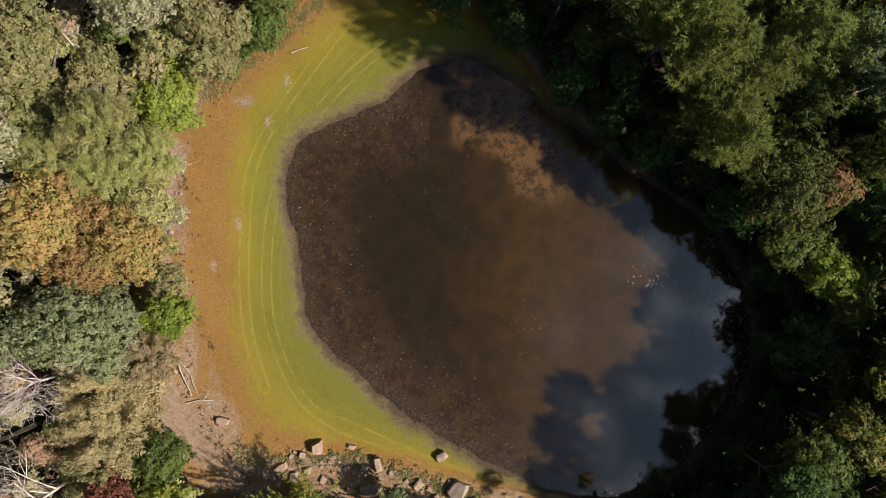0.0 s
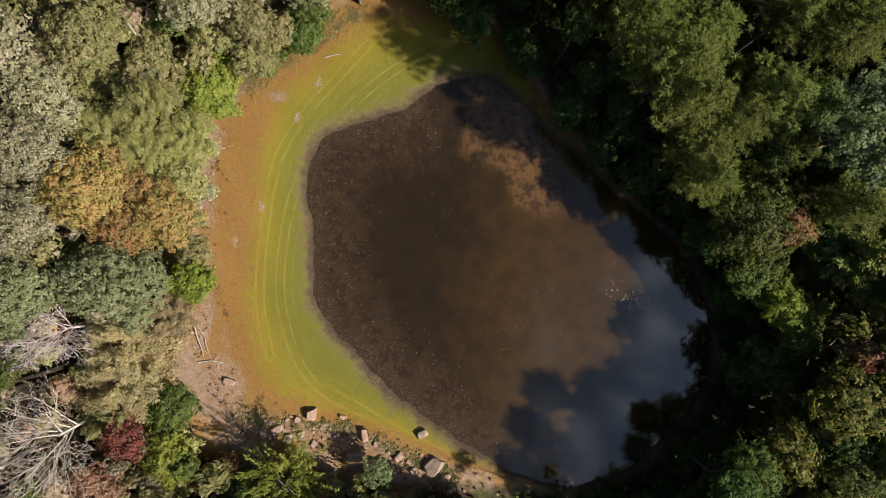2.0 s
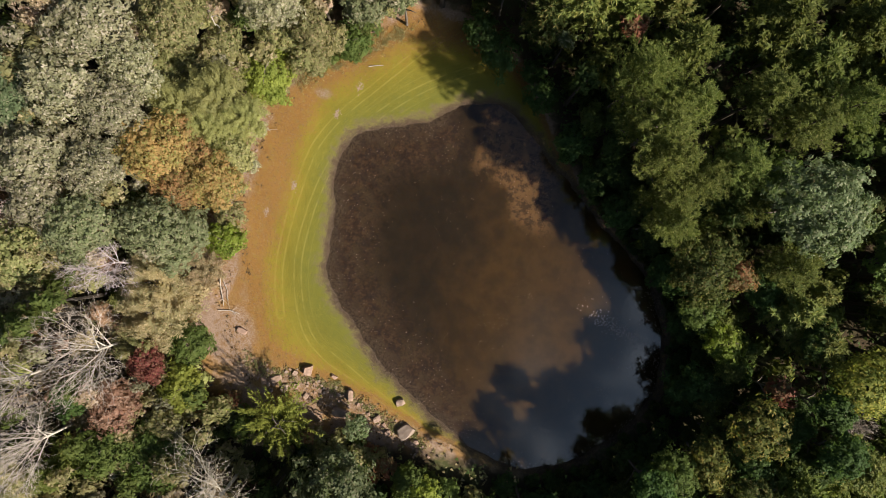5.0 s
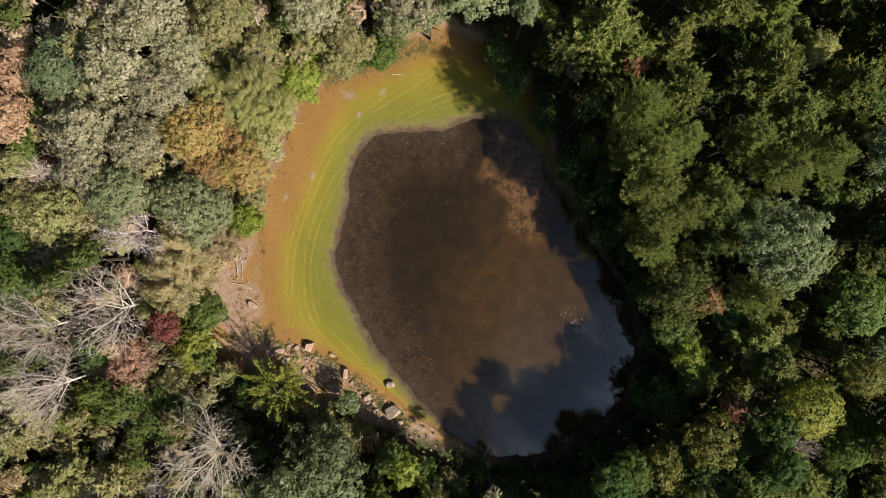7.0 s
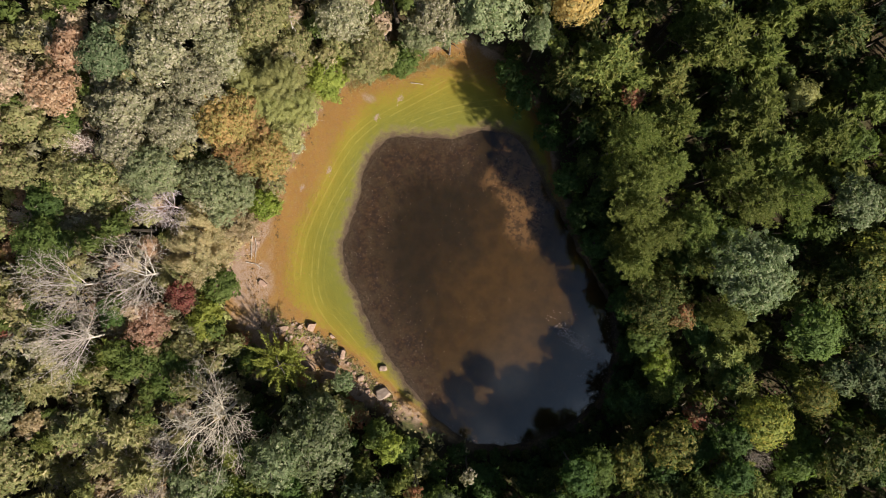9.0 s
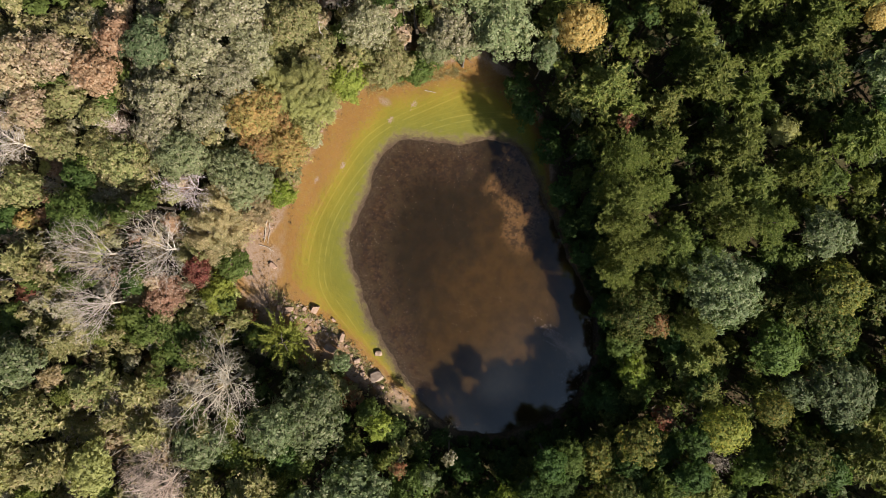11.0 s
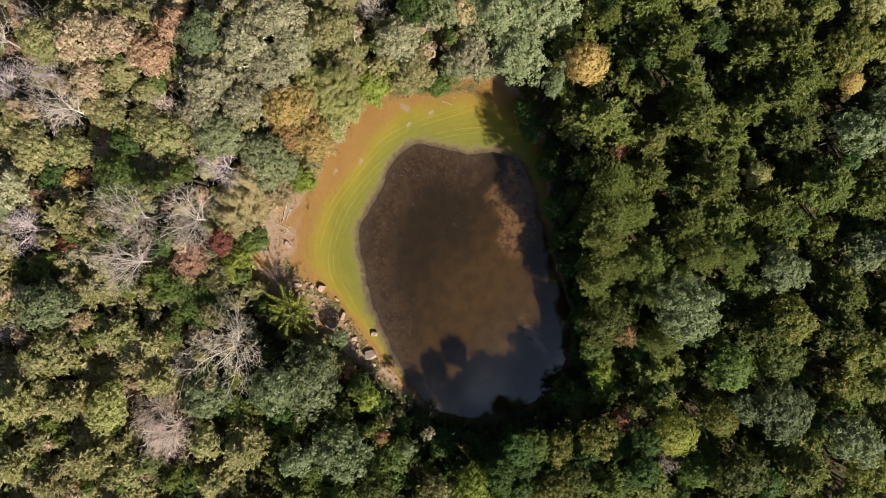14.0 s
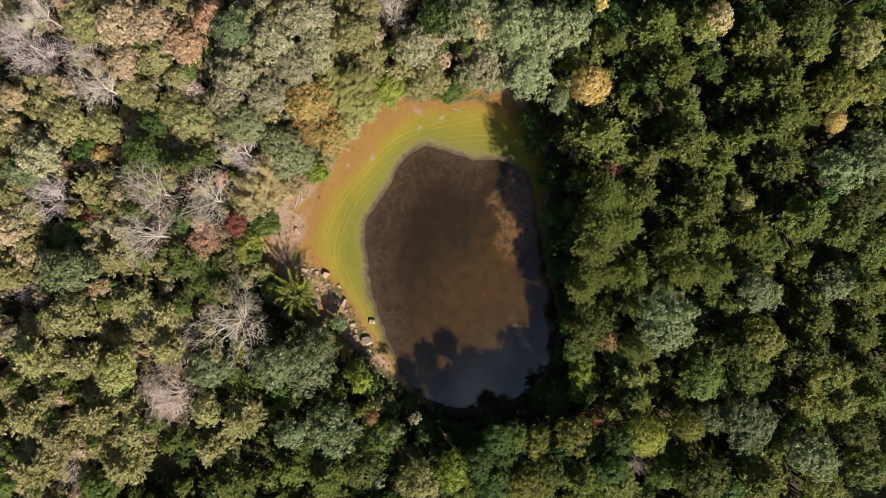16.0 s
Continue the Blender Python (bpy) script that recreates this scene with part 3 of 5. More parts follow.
class Tubes:
    """Tapered tubes gathered into one mesh."""

    def __init__(self):
        self.v, self.f = [], []

    def add(self, points, radii, sides=5):
        base = len(self.v)
        pts = [Vector(p) for p in points]
        for i, p in enumerate(pts):
            d = (pts[min(i + 1, len(pts) - 1)] - pts[max(i - 1, 0)]).normalized()
            u = d.orthogonal().normalized()
            w = d.cross(u)
            for k in range(sides):
                a = 2 * math.pi * k / sides
                self.v.append(p + (u * math.cos(a) + w * math.sin(a)) * radii[i])
            if i:
                for k in range(sides):
                    a0, b0 = base + (i - 1) * sides + k, base + (i - 1) * sides + (k + 1) % sides
                    self.f.append((a0, b0, b0 + sides, a0 + sides))
        self.f.append(tuple(base + (len(pts) - 1) * sides + k for k in range(sides)))

    def spike(self, a, b, rad):
        n = len(self.v)
        d = (b - a).normalized()
        u = d.orthogonal().normalized()
        w = d.cross(u)
        self.v += [a + u * rad, a + (w * 0.87 - u * 0.5) * rad, a - (w * 0.87 + u * 0.5) * rad, b]
        self.f += [(n, n + 1, n + 3), (n + 1, n + 2, n + 3), (n + 2, n, n + 3)]

    def mesh(self, name):
        me = bpy.data.meshes.new(name)
        me.from_pydata([tuple(p) for p in self.v], [], self.f)
        me.polygons.foreach_set("use_smooth", [True] * len(me.polygons))
        me.materials.append(None)
        return me


def trunk_mesh(name, seed, upright=False):
    """A tapered trunk with limbs, for a crown of radius 1 on a tree of height 1: x and y by radius, z by height."""
    rng = random.Random(seed)
    t = Tubes()
    t.add([(0, 0, -0.02), (0.01, 0, 0.06), (0.03, 0.02, 0.3), (0.05, -0.02, 0.6), (0.02, 0.0, 0.9)], [0.085, 0.06, 0.05, 0.035, 0.008], 6)
    for i in range(9):
        z = 0.38 + 0.055 * i
        a = i * 2.4 + rng.uniform(-0.4, 0.4)
        q = (0.7 - 0.05 * i) * rng.uniform(0.8, 1.1)
        rise = 0.02 if upright else 0.14
        t.add([(0.03, 0, z), (math.cos(a) * q * 0.5, math.sin(a) * q * 0.5, z + rise * 0.6), (math.cos(a) * q, math.sin(a) * q, z + rise)], [0.024, 0.016, 0.004], 3)
    return t.mesh(name)


def bare_mesh(r, h, seed):
    """Trunk and limbs of a leafless tree, down to the twigs."""
    rng = random.Random(seed)
    t, twigs = Tubes(), Tubes()

    def grow(p, d, length, rad, level):
        pts, rs = [p], [rad]
        n = 3 if level < 2 else 2 if level < 4 else 1
        for i in range(n):
            bend = 0.02 if level == 0 else 0.07
            d = (d + Vector((rng.gauss(0, bend), rng.gauss(0, bend), rng.gauss(0.03, 0.04)))).normalized()
            p = p + d * length / n
            pts.append(p)
            rs.append(rad * (1 - (0.45 if level == 0 else 0.62) * (i + 1) / n))
        if level == 5:
            return twigs.spike(pts[0], pts[1], rad)
        (t if level < 2 else twigs).add(pts, rs, 6 if level < 2 else 3)
        kids = (10, 5, 4, 3, 2)[level]
        for i in range(kids):
            f = rng.uniform(0.35, 1.0) if level else 0.68 + 0.32 * i / kids
            j = min(int(f * n), n - 1)
            q = pts[j].lerp(pts[j + 1], f * n - j)
            a = i * 2.4 + rng.uniform(0, 2)
            u = d.orthogonal().normalized()
            w = d.cross(u)
            e = (d * rng.uniform(0.6, 0.95) + (u * math.cos(a) + w * math.sin(a)) * rng.uniform(0.5, 0.85)).normalized()
            if level < 2:
                e = (e + Vector((0, 0, 0.12))).normalized()
            grow(q, e, length * rng.uniform(0.52, 0.68), max(rad * (0.36 if level < 1 else 0.5), 0.0125), level + 1)

    grow(Vector((0, 0, -0.1)), Vector((rng.uniform(-0.03, 0.03), rng.uniform(-0.03, 0.03), 1)), h * 0.76, 0.24, 0)
    reach = sorted(math.hypot(p.x, p.y) for p in t.v + twigs.v)
    far = reach[int(0.90 * len(reach))]
    top = max(p.z for p in t.v + twigs.v)
    mid = sum((p for p in twigs.v), Vector()) / len(twigs.v)
    for p in t.v + twigs.v:                     # the crown stands over the foot
        p.x, p.y = p.x - mid.x * p.z / mid.z, p.y - mid.y * p.z / mid.z
    out = t.mesh("trunk"), twigs.mesh("crown")
    for me in out:
        me.transform(Matrix.Diagonal((r / far, r / far, h / top, 1)))
    return out


def crowns(kind, r, depth, seeds, *rest):
    return r, depth, [tri_mesh("crown", kind(r, depth, *rest, q)) for q in seeds]


def crown_set(leaf, size, needles, needle):
    """Every kind of crown in its sizes: leaf scales their number, size and needle their length."""
    return {
        "oak": [crowns(broad_crown, 1.5, 2.4, (1, 2, 3), int(1300 * leaf), 12, 0.21 * size), crowns(broad_crown, 2.6, 4.0, (4, 5, 6), int(3700 * leaf), 26, 0.235 * size),
                crowns(broad_crown, 3.8, 5.4, (7, 8, 9, 10), int(7200 * leaf), 46, 0.245 * size), crowns(broad_crown, 5.0, 6.4, (11, 12, 13), int(11500 * leaf), 66, 0.25 * size)],
        "pine": [crowns(pine_crown, 2.6, 5.6, (14, 15, 16), 50, needle, needles), crowns(pine_crown, 3.9, 7.2, (17, 18, 19, 20), 66, needle * 1.05, needles)],
        "round": [crowns(round_crown, 3.4, 5.0, (31, 32), int(5600 * leaf), 0.25 * size)],
        "feather": [crowns(feather_crown, 3.6, 4.0, (21, 22), 150, 0.15)],
        "sapling": [crowns(sapling_crown, 2.8, 4.2, (27, 28), 110, 0.21)],
        "shrub": [crowns(broad_crown, 2.2, 2.4, (23, 24), int(1450 * leaf), 16, 0.27 * size), crowns(broad_crown, 1.1, 1.4, (25, 26), int(480 * leaf), 8, 0.22 * size)],
    }


NEAR_CROWN, MIDDLE_CROWN, FAR_CROWN = crown_set(1.22, 0.83, 27, 0.205), crown_set(0.74, 1.06, 12, 0.36), crown_set(0.57, 1.22, 7, 0.46)
TRUNK = [trunk_mesh("trunk", s) for s in (1, 2, 3)]
PINE_TRUNK = [trunk_mesh("trunk", s, True) for s in (4, 5)]
BARE_MESH = [bare_mesh(4.0, 11.0, s) for s in (3, 8, 14)]
KIND = {"oak": ("broadleaf_tree", "tree"), "pine": ("pine_tree", "tree"), "feather": ("feathery_tree", "tree"), "round": ("round_tree", "tree"), "sapling": ("sapling", "tree"), "shrub": ("shrub", "shrub"), "bare": ("bare_tree", "tree")}
planted, bare_feet = [], []
tree_rng = random.Random(7)


def paint(ob, mat):
    ob.material_slots[0].link = "OBJECT"
    ob.material_slots[0].material = mat


def plant(kind, colour, x, y, h, r):
    """A tree or shrub with its foot at x, y: h high, its crown of radius r."""
    planted.append((x, y, r, h))
    if kind == "bare":
        bare_feet.append((x, y))
    name, category = KIND[kind]
    root = new(name)
    root.empty_display_size = 0.3
    z = float(ground_height(np.array([x]), np.array([y]))[0])
    root.matrix_world = pose(x, y, z, 0, 0, tree_rng.uniform(0, 360))
    word = WORDS[colour]
    if kind == "bare":
        for name, me in zip(("trunk", "crown"), tree_rng.choice(BARE_MESH)):
            t = new(name, me)
            t.parent = root
            t.scale = (r / 4.0, r / 4.0, h / 11.0)
            paint(t, BOLE if name == "trunk" and colour == "grey" else BARE[colour])
        return tagged(root, "leafless " + word + " tree with fine bare twigs", category, "trees of the wood")
    grade = NEAR_CROWN if abs(x) < 34 and abs(y) < 22 else MIDDLE_CROWN if abs(x) < 46 and abs(y) < 32 else FAR_CROWN
    size = min(grade[kind], key=lambda c: abs(c[0] - r))
    crown = new("crown", tree_rng.choice(size[2]))
    crown.parent = root
    f = r / size[0] * (1.06 if kind == "pine" else 1.0)
    tall = min(f * tree_rng.uniform(0.9, 1.15), h * 0.85 / size[1])
    crown.scale = (f * tree_rng.uniform(0.93, 1.07), f * tree_rng.uniform(0.93, 1.07), tall)
    crown.location = (0, 0, h - size[1] * tall)
    paint(crown, LEAF_MAT[colour])
    t = new("trunk", tree_rng.choice(PINE_TRUNK if kind == "pine" else TRUNK))
    t.parent = root
    t.scale = (r, r, h)
    paint(t, BARK)
    what = {"oak": "crown of broad leaves above a woodland floor", "pine": "pine with tufted boughs in the wood", "round": "tree with a close round crown",
            "feather": "tree of arching feathery sprays at the clearing", "shrub": "low leafy shrub at the wood's edge", "sapling": "sapling of spiky leafy stems beside the bank"}[kind]
    return tagged(root, word + " " + what, category, "shrubs by the pond" if kind == "shrub" else "trees of the wood")


plant("bare", "grey", -70.1, -15.4, 15.0, 3.8)
plant("bare", "grey", -65.5, -10.5, 15.0, 3.0)
plant("bare", "rosy", -65.2, -20.4, 14.0, 4.3)
plant("bare", "rosy", -61.4, -15.3, 12.0, 2.9)
plant("bare", "grey", -55.0, -17.4, 15.0, 4.0)
plant("oak", "tan", -62.7, -26.7, 13.0, 2.4)
plant("oak", "tan", -60.8, -30.1, 11.0, 1.9)
plant("oak", "olive", -62.4, -11.7, 13.0, 3.6)
plant("oak", "sand", -57.3, -7.9, 15.0, 4.0)
plant("oak", "sand", -53.3, -11.9, 14.0, 3.0)
plant("oak", "sand", -53.8, -4.9, 15.0, 3.6)
plant("oak", "russet", -47.6, 1.3, 15.0, 3.0)
plant("oak", "russet", -48.2, -4.0, 14.0, 3.2)
plant("oak", "slate", -43.2, 2.6, 16.0, 3.8)
plant("oak", "olive", -51.1, -8.8, 12.0, 3.1)
plant("bare", "blush", -43.7, -8.7, 13.0, 2.2)
plant("oak", "olive", -47.0, -8.3, 11.0, 2.6)
plant("oak", "green", -46.3, -6.4, 11.0, 2.0)
plant("oak", "olive", -49.9, -14.2, 11.0, 3.3)
plant("oak", "silver", -37.7, 4.9, 17.0, 4.1)
plant("oak", "silver", -36.6, 11.0, 17.0, 4.2)
plant("oak", "silver", -32.6, 8.5, 15.0, 3.2)
plant("oak", "silver", -38.9, -2.0, 16.0, 4.0)
plant("oak", "silver", -33.4, -1.3, 15.0, 3.7)
plant("oak", "silver", -37.9, -5.8, 15.0, 3.3)
plant("oak", "silver", -33.0, 4.2, 16.0, 3.4)
plant("oak", "rust", -28.8, 1.8, 15.0, 3.8)
plant("oak", "rust", -32.5, -4.2, 12.0, 1.4)
plant("oak", "dome", -33.6, -7.3, 15.0, 3.8)
plant("oak", "dome", -27.3, -5.5, 14.0, 3.8)
plant("oak", "rust", -23.6, 0.2, 11.5, 3.2)
plant("oak", "moss", -22.6, 3.2, 8.5, 1.9)
plant("feather", "pale", -26.0, 8.5, 11.0, 4.1)
plant("oak", "lime", -22.9, 12.5, 6.5, 3.8)
plant("oak", "olive", -30.6, 13.9, 14.0, 3.6)
plant("oak", "olive", -27.7, 14.3, 8.0, 2.9)
plant("bare", "grey", -29.0, 21.0, 14.0, 3.1)
plant("oak", "silver", -22.3, 18.9, 13.0, 3.6)
plant("oak", "deep", -22.1, 24.1, 15.0, 3.6)
plant("oak", "olive", -32.0, 17.9, 13.0, 3.1)
plant("oak", "olive", -18.8, 17.9, 10.0, 2.7)
plant("oak", "moss", -59.2, -24.4, 11.0, 3.2)
plant("oak", "silver", -54.1, -31.0, 14.0, 4.0)
plant("oak", "moss", -54.8, -24.9, 12.0, 3.4)
plant("oak", "olive", -50.8, -21.6, 11.0, 3.3)
plant("oak", "deep", -51.3, -26.6, 10.0, 2.8)
plant("oak", "rust", -48.7, -25.2, 9.0, 1.8)
plant("bare", "grey", -48.7, -19.7, 9.0, 1.8)
plant("oak", "deep", -45.4, -16.5, 10.0, 2.6)
plant("oak", "green", -42.7, -20.7, 12.0, 3.9)
plant("oak", "olive", -40.9, -11.9, 12.0, 3.7)
plant("oak", "moss", -44.3, -11.8, 11.0, 3.2)
plant("oak", "olive", -38.7, -14.5, 9.0, 2.7)
plant("bare", "rosy", -32.1, -10.7, 14.5, 3.2)
plant("oak", "sage", -54.3, -33.8, 13.0, 3.5)
plant("pine", "moss", -45.6, -29.2, 12.0, 4.4)
plant("pine", "olive", -54.4, -38.9, 11.0, 3.5)
plant("bare", "rosy", -49.5, -34.8, 14.0, 3.6)
plant("oak", "moss", -50.9, -39.6, 10.0, 2.7)
plant("oak", "sand", -51.2, -42.8, 12.0, 3.2)
plant("bare", "grey", -37.6, -23.6, 20.0, 4.6)
plant("bare", "grey", -30.6, -18.7, 20.0, 4.6)
plant("bare", "grey", -33.3, -28.7, 19.5, 4.3)
plant("oak", "wine", -43.1, -33.7, 9.5, 2.7)
plant("oak", "russet", -28.3, -24.9, 9.0, 3.4)
plant("oak", "deep", -33.1, -25.4, 8.0, 2.4)
plant("oak", "wine", -26.8, -20.1, 7.5, 2.6)
plant("feather", "straw", -27.6, -14.8, 7.0, 5.7)
plant("oak", "fresh", -23.1, -5.6, 5.0, 2.8)
plant("oak", "green", -23.2, -17.2, 6.0, 2.8)
plant("oak", "lime", -22.9, -21.8, 6.5, 3.0)
plant("oak", "green", -43.2, -37.7, 10.0, 3.7)
plant("pine", "olive", -47.7, -43.0, 10.0, 3.2)
plant("pine", "moss", -46.5, -47.8, 12.0, 3.5)
plant("oak", "sage", -38.8, -40.5, 15.0, 4.3)
plant("oak", "olive", -34.4, -45.5, 15.0, 4.2)
plant("pine", "moss", -35.4, -35.6, 12.0, 3.5)
plant("pine", "pine", -32.3, -32.3, 10.0, 3.2)
plant("oak", "green", -28.1, -29.4, 9.0, 3.6)
plant("oak", "green", -23.6, -29.9, 8.0, 4.0)
plant("bare", "sandgrey", -15.2, -29.8, 18.0, 5.9)
plant("sapling", "lime", -12.0, -22.3, 8.5, 3.6)
plant("pine", "olive", -29.7, -39.0, 12.0, 3.5)
plant("pine", "moss", -24.4, -36.8, 11.0, 3.2)
plant("pine", "moss", -25.0, -40.7, 11.0, 3.0)
plant("pine", "moss", -34.2, -53.3, 15.0, 4.2)
plant("pine", "moss", -28.6, -49.7, 14.0, 3.7)
plant("pine", "olive", -35.1, -60.2, 12.0, 3.1)
plant("oak", "pale", -24.0, -47.3, 13.0, 3.7)
plant("pine", "moss", -20.8, -41.0, 11.0, 3.2)
plant("bare", "blush", -15.7, -45.5, 15.0, 3.7)
plant("bare", "blush", -19.1, -45.2, 12.0, 3.0)
plant("bare", "blush", -15.0, -46.4, 14.0, 3.2)
plant("oak", "sage", -13.6, -38.1, 12.0, 3.9)
plant("oak", "sage", -6.9, -31.3, 14.0, 4.0)
plant("oak", "sage", -3.7, -28.3, 12.0, 5.6)
plant("oak", "sage", -4.8, -25.7, 7.0, 2.7)
plant("oak", "green", 2.9, -25.2, 6.5, 2.4)
plant("oak", "lime", 4.9, -25.9, 7.0, 2.3)
plant("oak", "green", 6.9, -25.6, 6.0, 2.2)
plant("oak", "moss", 8.9, -27.2, 6.0, 2.0)
plant("shrub", "olive", 10.4, -25.9, 3.0, 1.6)
plant("oak", "brick", 0.3, -24.4, 5.0, 1.5)
plant("oak", "olive", -10.2, -43.3, 12.0, 2.8)
plant("pine", "moss", -5.0, -40.5, 14.0, 3.6)
plant("pine", "moss", -29.4, -61.9, 13.0, 4.0)
plant("pine", "moss", -23.7, -60.4, 13.0, 4.0)
plant("pine", "moss", -21.6, -54.3, 14.0, 4.3)
plant("oak", "olive", -16.6, -53.4, 12.0, 2.6)
plant("pine", "moss", -13.9, -58.1, 13.0, 4.0)
plant("pine", "moss", -23.6, -67.2, 13.0, 4.7)
plant("oak", "green", -25.9, -71.5, 13.0, 2.8)
plant("pine", "pine", -29.5, -54.3, 11.0, 2.9)
plant("pine", "moss", -5.3, -47.1, 12.0, 3.7)
plant("oak", "sage", 1.6, -37.1, 14.0, 2.8)
plant("oak", "sage", 6.3, -33.5, 13.0, 5.2)
plant("oak", "brick", 9.3, -27.2, 13.0, 1.2)
plant("oak", "green", 13.0, -30.3, 9.0, 4.0)
plant("pine", "pine", 5.3, -40.7, 14.0, 3.4)
plant("pine", "pine", 10.4, -38.6, 14.0, 3.4)
plant("oak", "bronze", 13.3, -34.2, 13.0, 3.1)
plant("pine", "pine", -0.1, -49.2, 13.0, 3.6)
plant("oak", "olive", 21.7, -30.7, 12.0, 4.0)
plant("oak", "green", -14.3, -63.0, 12.0, 3.2)
plant("oak", "fresh", 23.8, -25.6, 13.0, 3.2)
plant("oak", "green", 28.1, -16.6, 11.0, 3.4)
plant("oak", "gold", 31.4, -13.9, 11.0, 3.1)
plant("oak", "gold", 33.8, -19.6, 13.0, 3.6)
plant("oak", "deep", 29.7, -23.2, 13.0, 3.5)
plant("oak", "bronze", 25.5, -20.8, 6.0, 2.4)
plant("oak", "gold", 34.1, -9.3, 13.0, 3.9)
plant("oak", "brick", 35.1, -5.2, 12.2, 1.9)
plant("oak", "fresh", 30.1, -2.3, 9.0, 2.7)
plant("oak", "bronze", 25.3, 5.1, 13.0, 4.6)
plant("oak", "brick", 28.6, 4.5, 11.8, 1.9)
plant("pine", "pine", 19.4, 9.4, 16.0, 3.6)
plant("pine", "pine", 21.3, 12.2, 17.0, 3.5)
plant("pine", "pine", 20.2, 7.4, 16.0, 2.7)
plant("pine", "pine", 23.9, 13.6, 18.0, 3.8)
plant("oak", "sage", 30.9, 11.7, 20.0, 5.1)
plant("pine", "pine", 32.2, 6.4, 15.0, 3.4)
plant("oak", "green", 41.3, 9.3, 16.0, 3.8)
plant("pine", "pine", 29.0, 19.1, 18.0, 3.5)
plant("pine", "pine", 32.4, 21.8, 18.0, 3.8)
plant("oak", "sage", 38.4, 23.7, 18.0, 3.5)
plant("pine", "bronze", 42.0, 16.2, 17.0, 3.6)
plant("oak", "gold", 43.9, 19.2, 17.0, 3.6)
plant("oak", "bronze", 46.5, 14.5, 15.0, 3.6)
plant("pine", "spring", 34.7, 2.7, 13.0, 3.1)
plant("pine", "spring", 37.6, 0.4, 13.0, 3.1)
plant("round", "lemon", 41.1, -2.4, 15.0, 3.1)
plant("round", "gold", 44.8, 2.7, 15.0, 2.2)
plant("bare", "grey", 45.7, -6.4, 10.0, 1.9)
plant("oak", "slate", 50.9, 8.8, 16.0, 4.7)
plant("oak", "slate", 47.0, 6.0, 14.0, 2.4)
plant("oak", "sage", 60.6, 11.5, 17.0, 4.1)
plant("pine", "bronze", 50.4, 22.4, 17.0, 4.2)
plant("pine", "pine", 47.4, 26.4, 17.0, 3.8)
plant("oak", "sage", 46.5, 32.3, 16.0, 3.1)
plant("oak", "sage", 47.7, 33.9, 16.0, 2.4)
plant("pine", "pine", 49.7, 34.6, 17.0, 3.5)
plant("pine", "pine", 54.8, 30.2, 15.0, 3.6)
plant("oak", "gold", 54.9, 21.9, 16.0, 3.8)
plant("pine", "bronze", 57.5, 26.3, 16.0, 3.1)
plant("pine", "spring", 58.8, 19.8, 16.0, 3.6)
plant("pine", "pine", 62.4, 23.9, 15.0, 2.7)
plant("oak", "bronze", 64.9, 19.3, 14.0, 3.6)
plant("oak", "bronze", 69.3, 15.4, 14.0, 3.6)
plant("oak", "gold", 66.5, 9.8, 14.0, 3.6)
plant("pine", "spring", 58.1, 4.2, 16.0, 4.6)
plant("oak", "bronze", 51.9, -1.5, 15.0, 3.9)
plant("oak", "deep", 56.6, 0.1, 13.0, 3.1)
plant("oak", "green", 48.6, -4.3, 12.0, 3.2)
plant("pine", "spring", 43.6, -10.2, 14.0, 3.6)
plant("oak", "deep", 40.6, -12.2, 11.0, 3.2)
plant("oak", "bronze", 35.9, -15.0, 12.0, 3.2)
plant("oak", "gold", 56.3, 16.9, 14.0, 2.7)
plant("oak", "rust", 55.9, 17.7, 13.0, 1.7)
plant("oak", "dome", -17.9, 26.9, 17.0, 4.4)
plant("oak", "dome", -12.3, 29.3, 18.0, 5.0)
plant("oak", "dome", -7.8, 33.1, 18.0, 5.0)
plant("oak", "dome", -7.2, 26.2, 17.0, 4.9)
plant("oak", "silver", -12.6, 23.5, 15.0, 3.6)
plant("oak", "tan", -16.3, 26.1, 17.0, 2.2)
plant("oak", "deep", -6.6, 40.3, 14.0, 2.8)
plant("round", "yellow", 1.0, 29.6, 19.0, 3.0)
plant("oak", "yellow", -5.3, 39.2, 18.0, 1.2)
plant("oak", "deep", -2.3, 41.8, 13.0, 3.1)
plant("pine", "pine", 2.8, 42.6, 18.0, 4.2)
plant("oak", "spring", 7.7, 47.2, 17.0, 3.0)
plant("oak", "tan", 8.6, 49.2, 18.0, 2.3)
plant("pine", "pine", 8.8, 39.4, 18.0, 3.8)
plant("pine", "pine", 13.2, 37.1, 17.0, 3.0)
plant("pine", "spring", 15.2, 51.5, 17.0, 3.9)
plant("oak", "deep", 12.4, 55.1, 13.0, 2.8)
plant("pine", "pine", 22.1, 49.0, 17.0, 3.9)
plant("pine", "pine", 18.5, 45.1, 16.0, 3.1)
plant("oak", "bronze", 19.7, 58.9, 16.0, 3.6)
plant("oak", "spring", 22.3, 56.2, 15.0, 2.4)
plant("oak", "pale", 26.5, 61.1, 17.0, 3.6)
plant("oak", "gold", 28.3, 53.2, 17.0, 3.9)
plant("oak", "spring", 31.9, 57.9, 15.0, 3.1)
plant("round", "yellow", 31.4, 50.1, 15.0, 1.6)
plant("pine", "pine", 25.5, 46.5, 17.0, 3.5)
plant("pine", "pine", 25.1, 43.1, 17.0, 3.9)
plant("pine", "bronze", 29.2, 39.8, 17.0, 3.9)
plant("pine", "pine", 22.7, 39.1, 16.0, 2.7)
plant("pine", "pine", 17.0, 33.1, 19.0, 4.1)
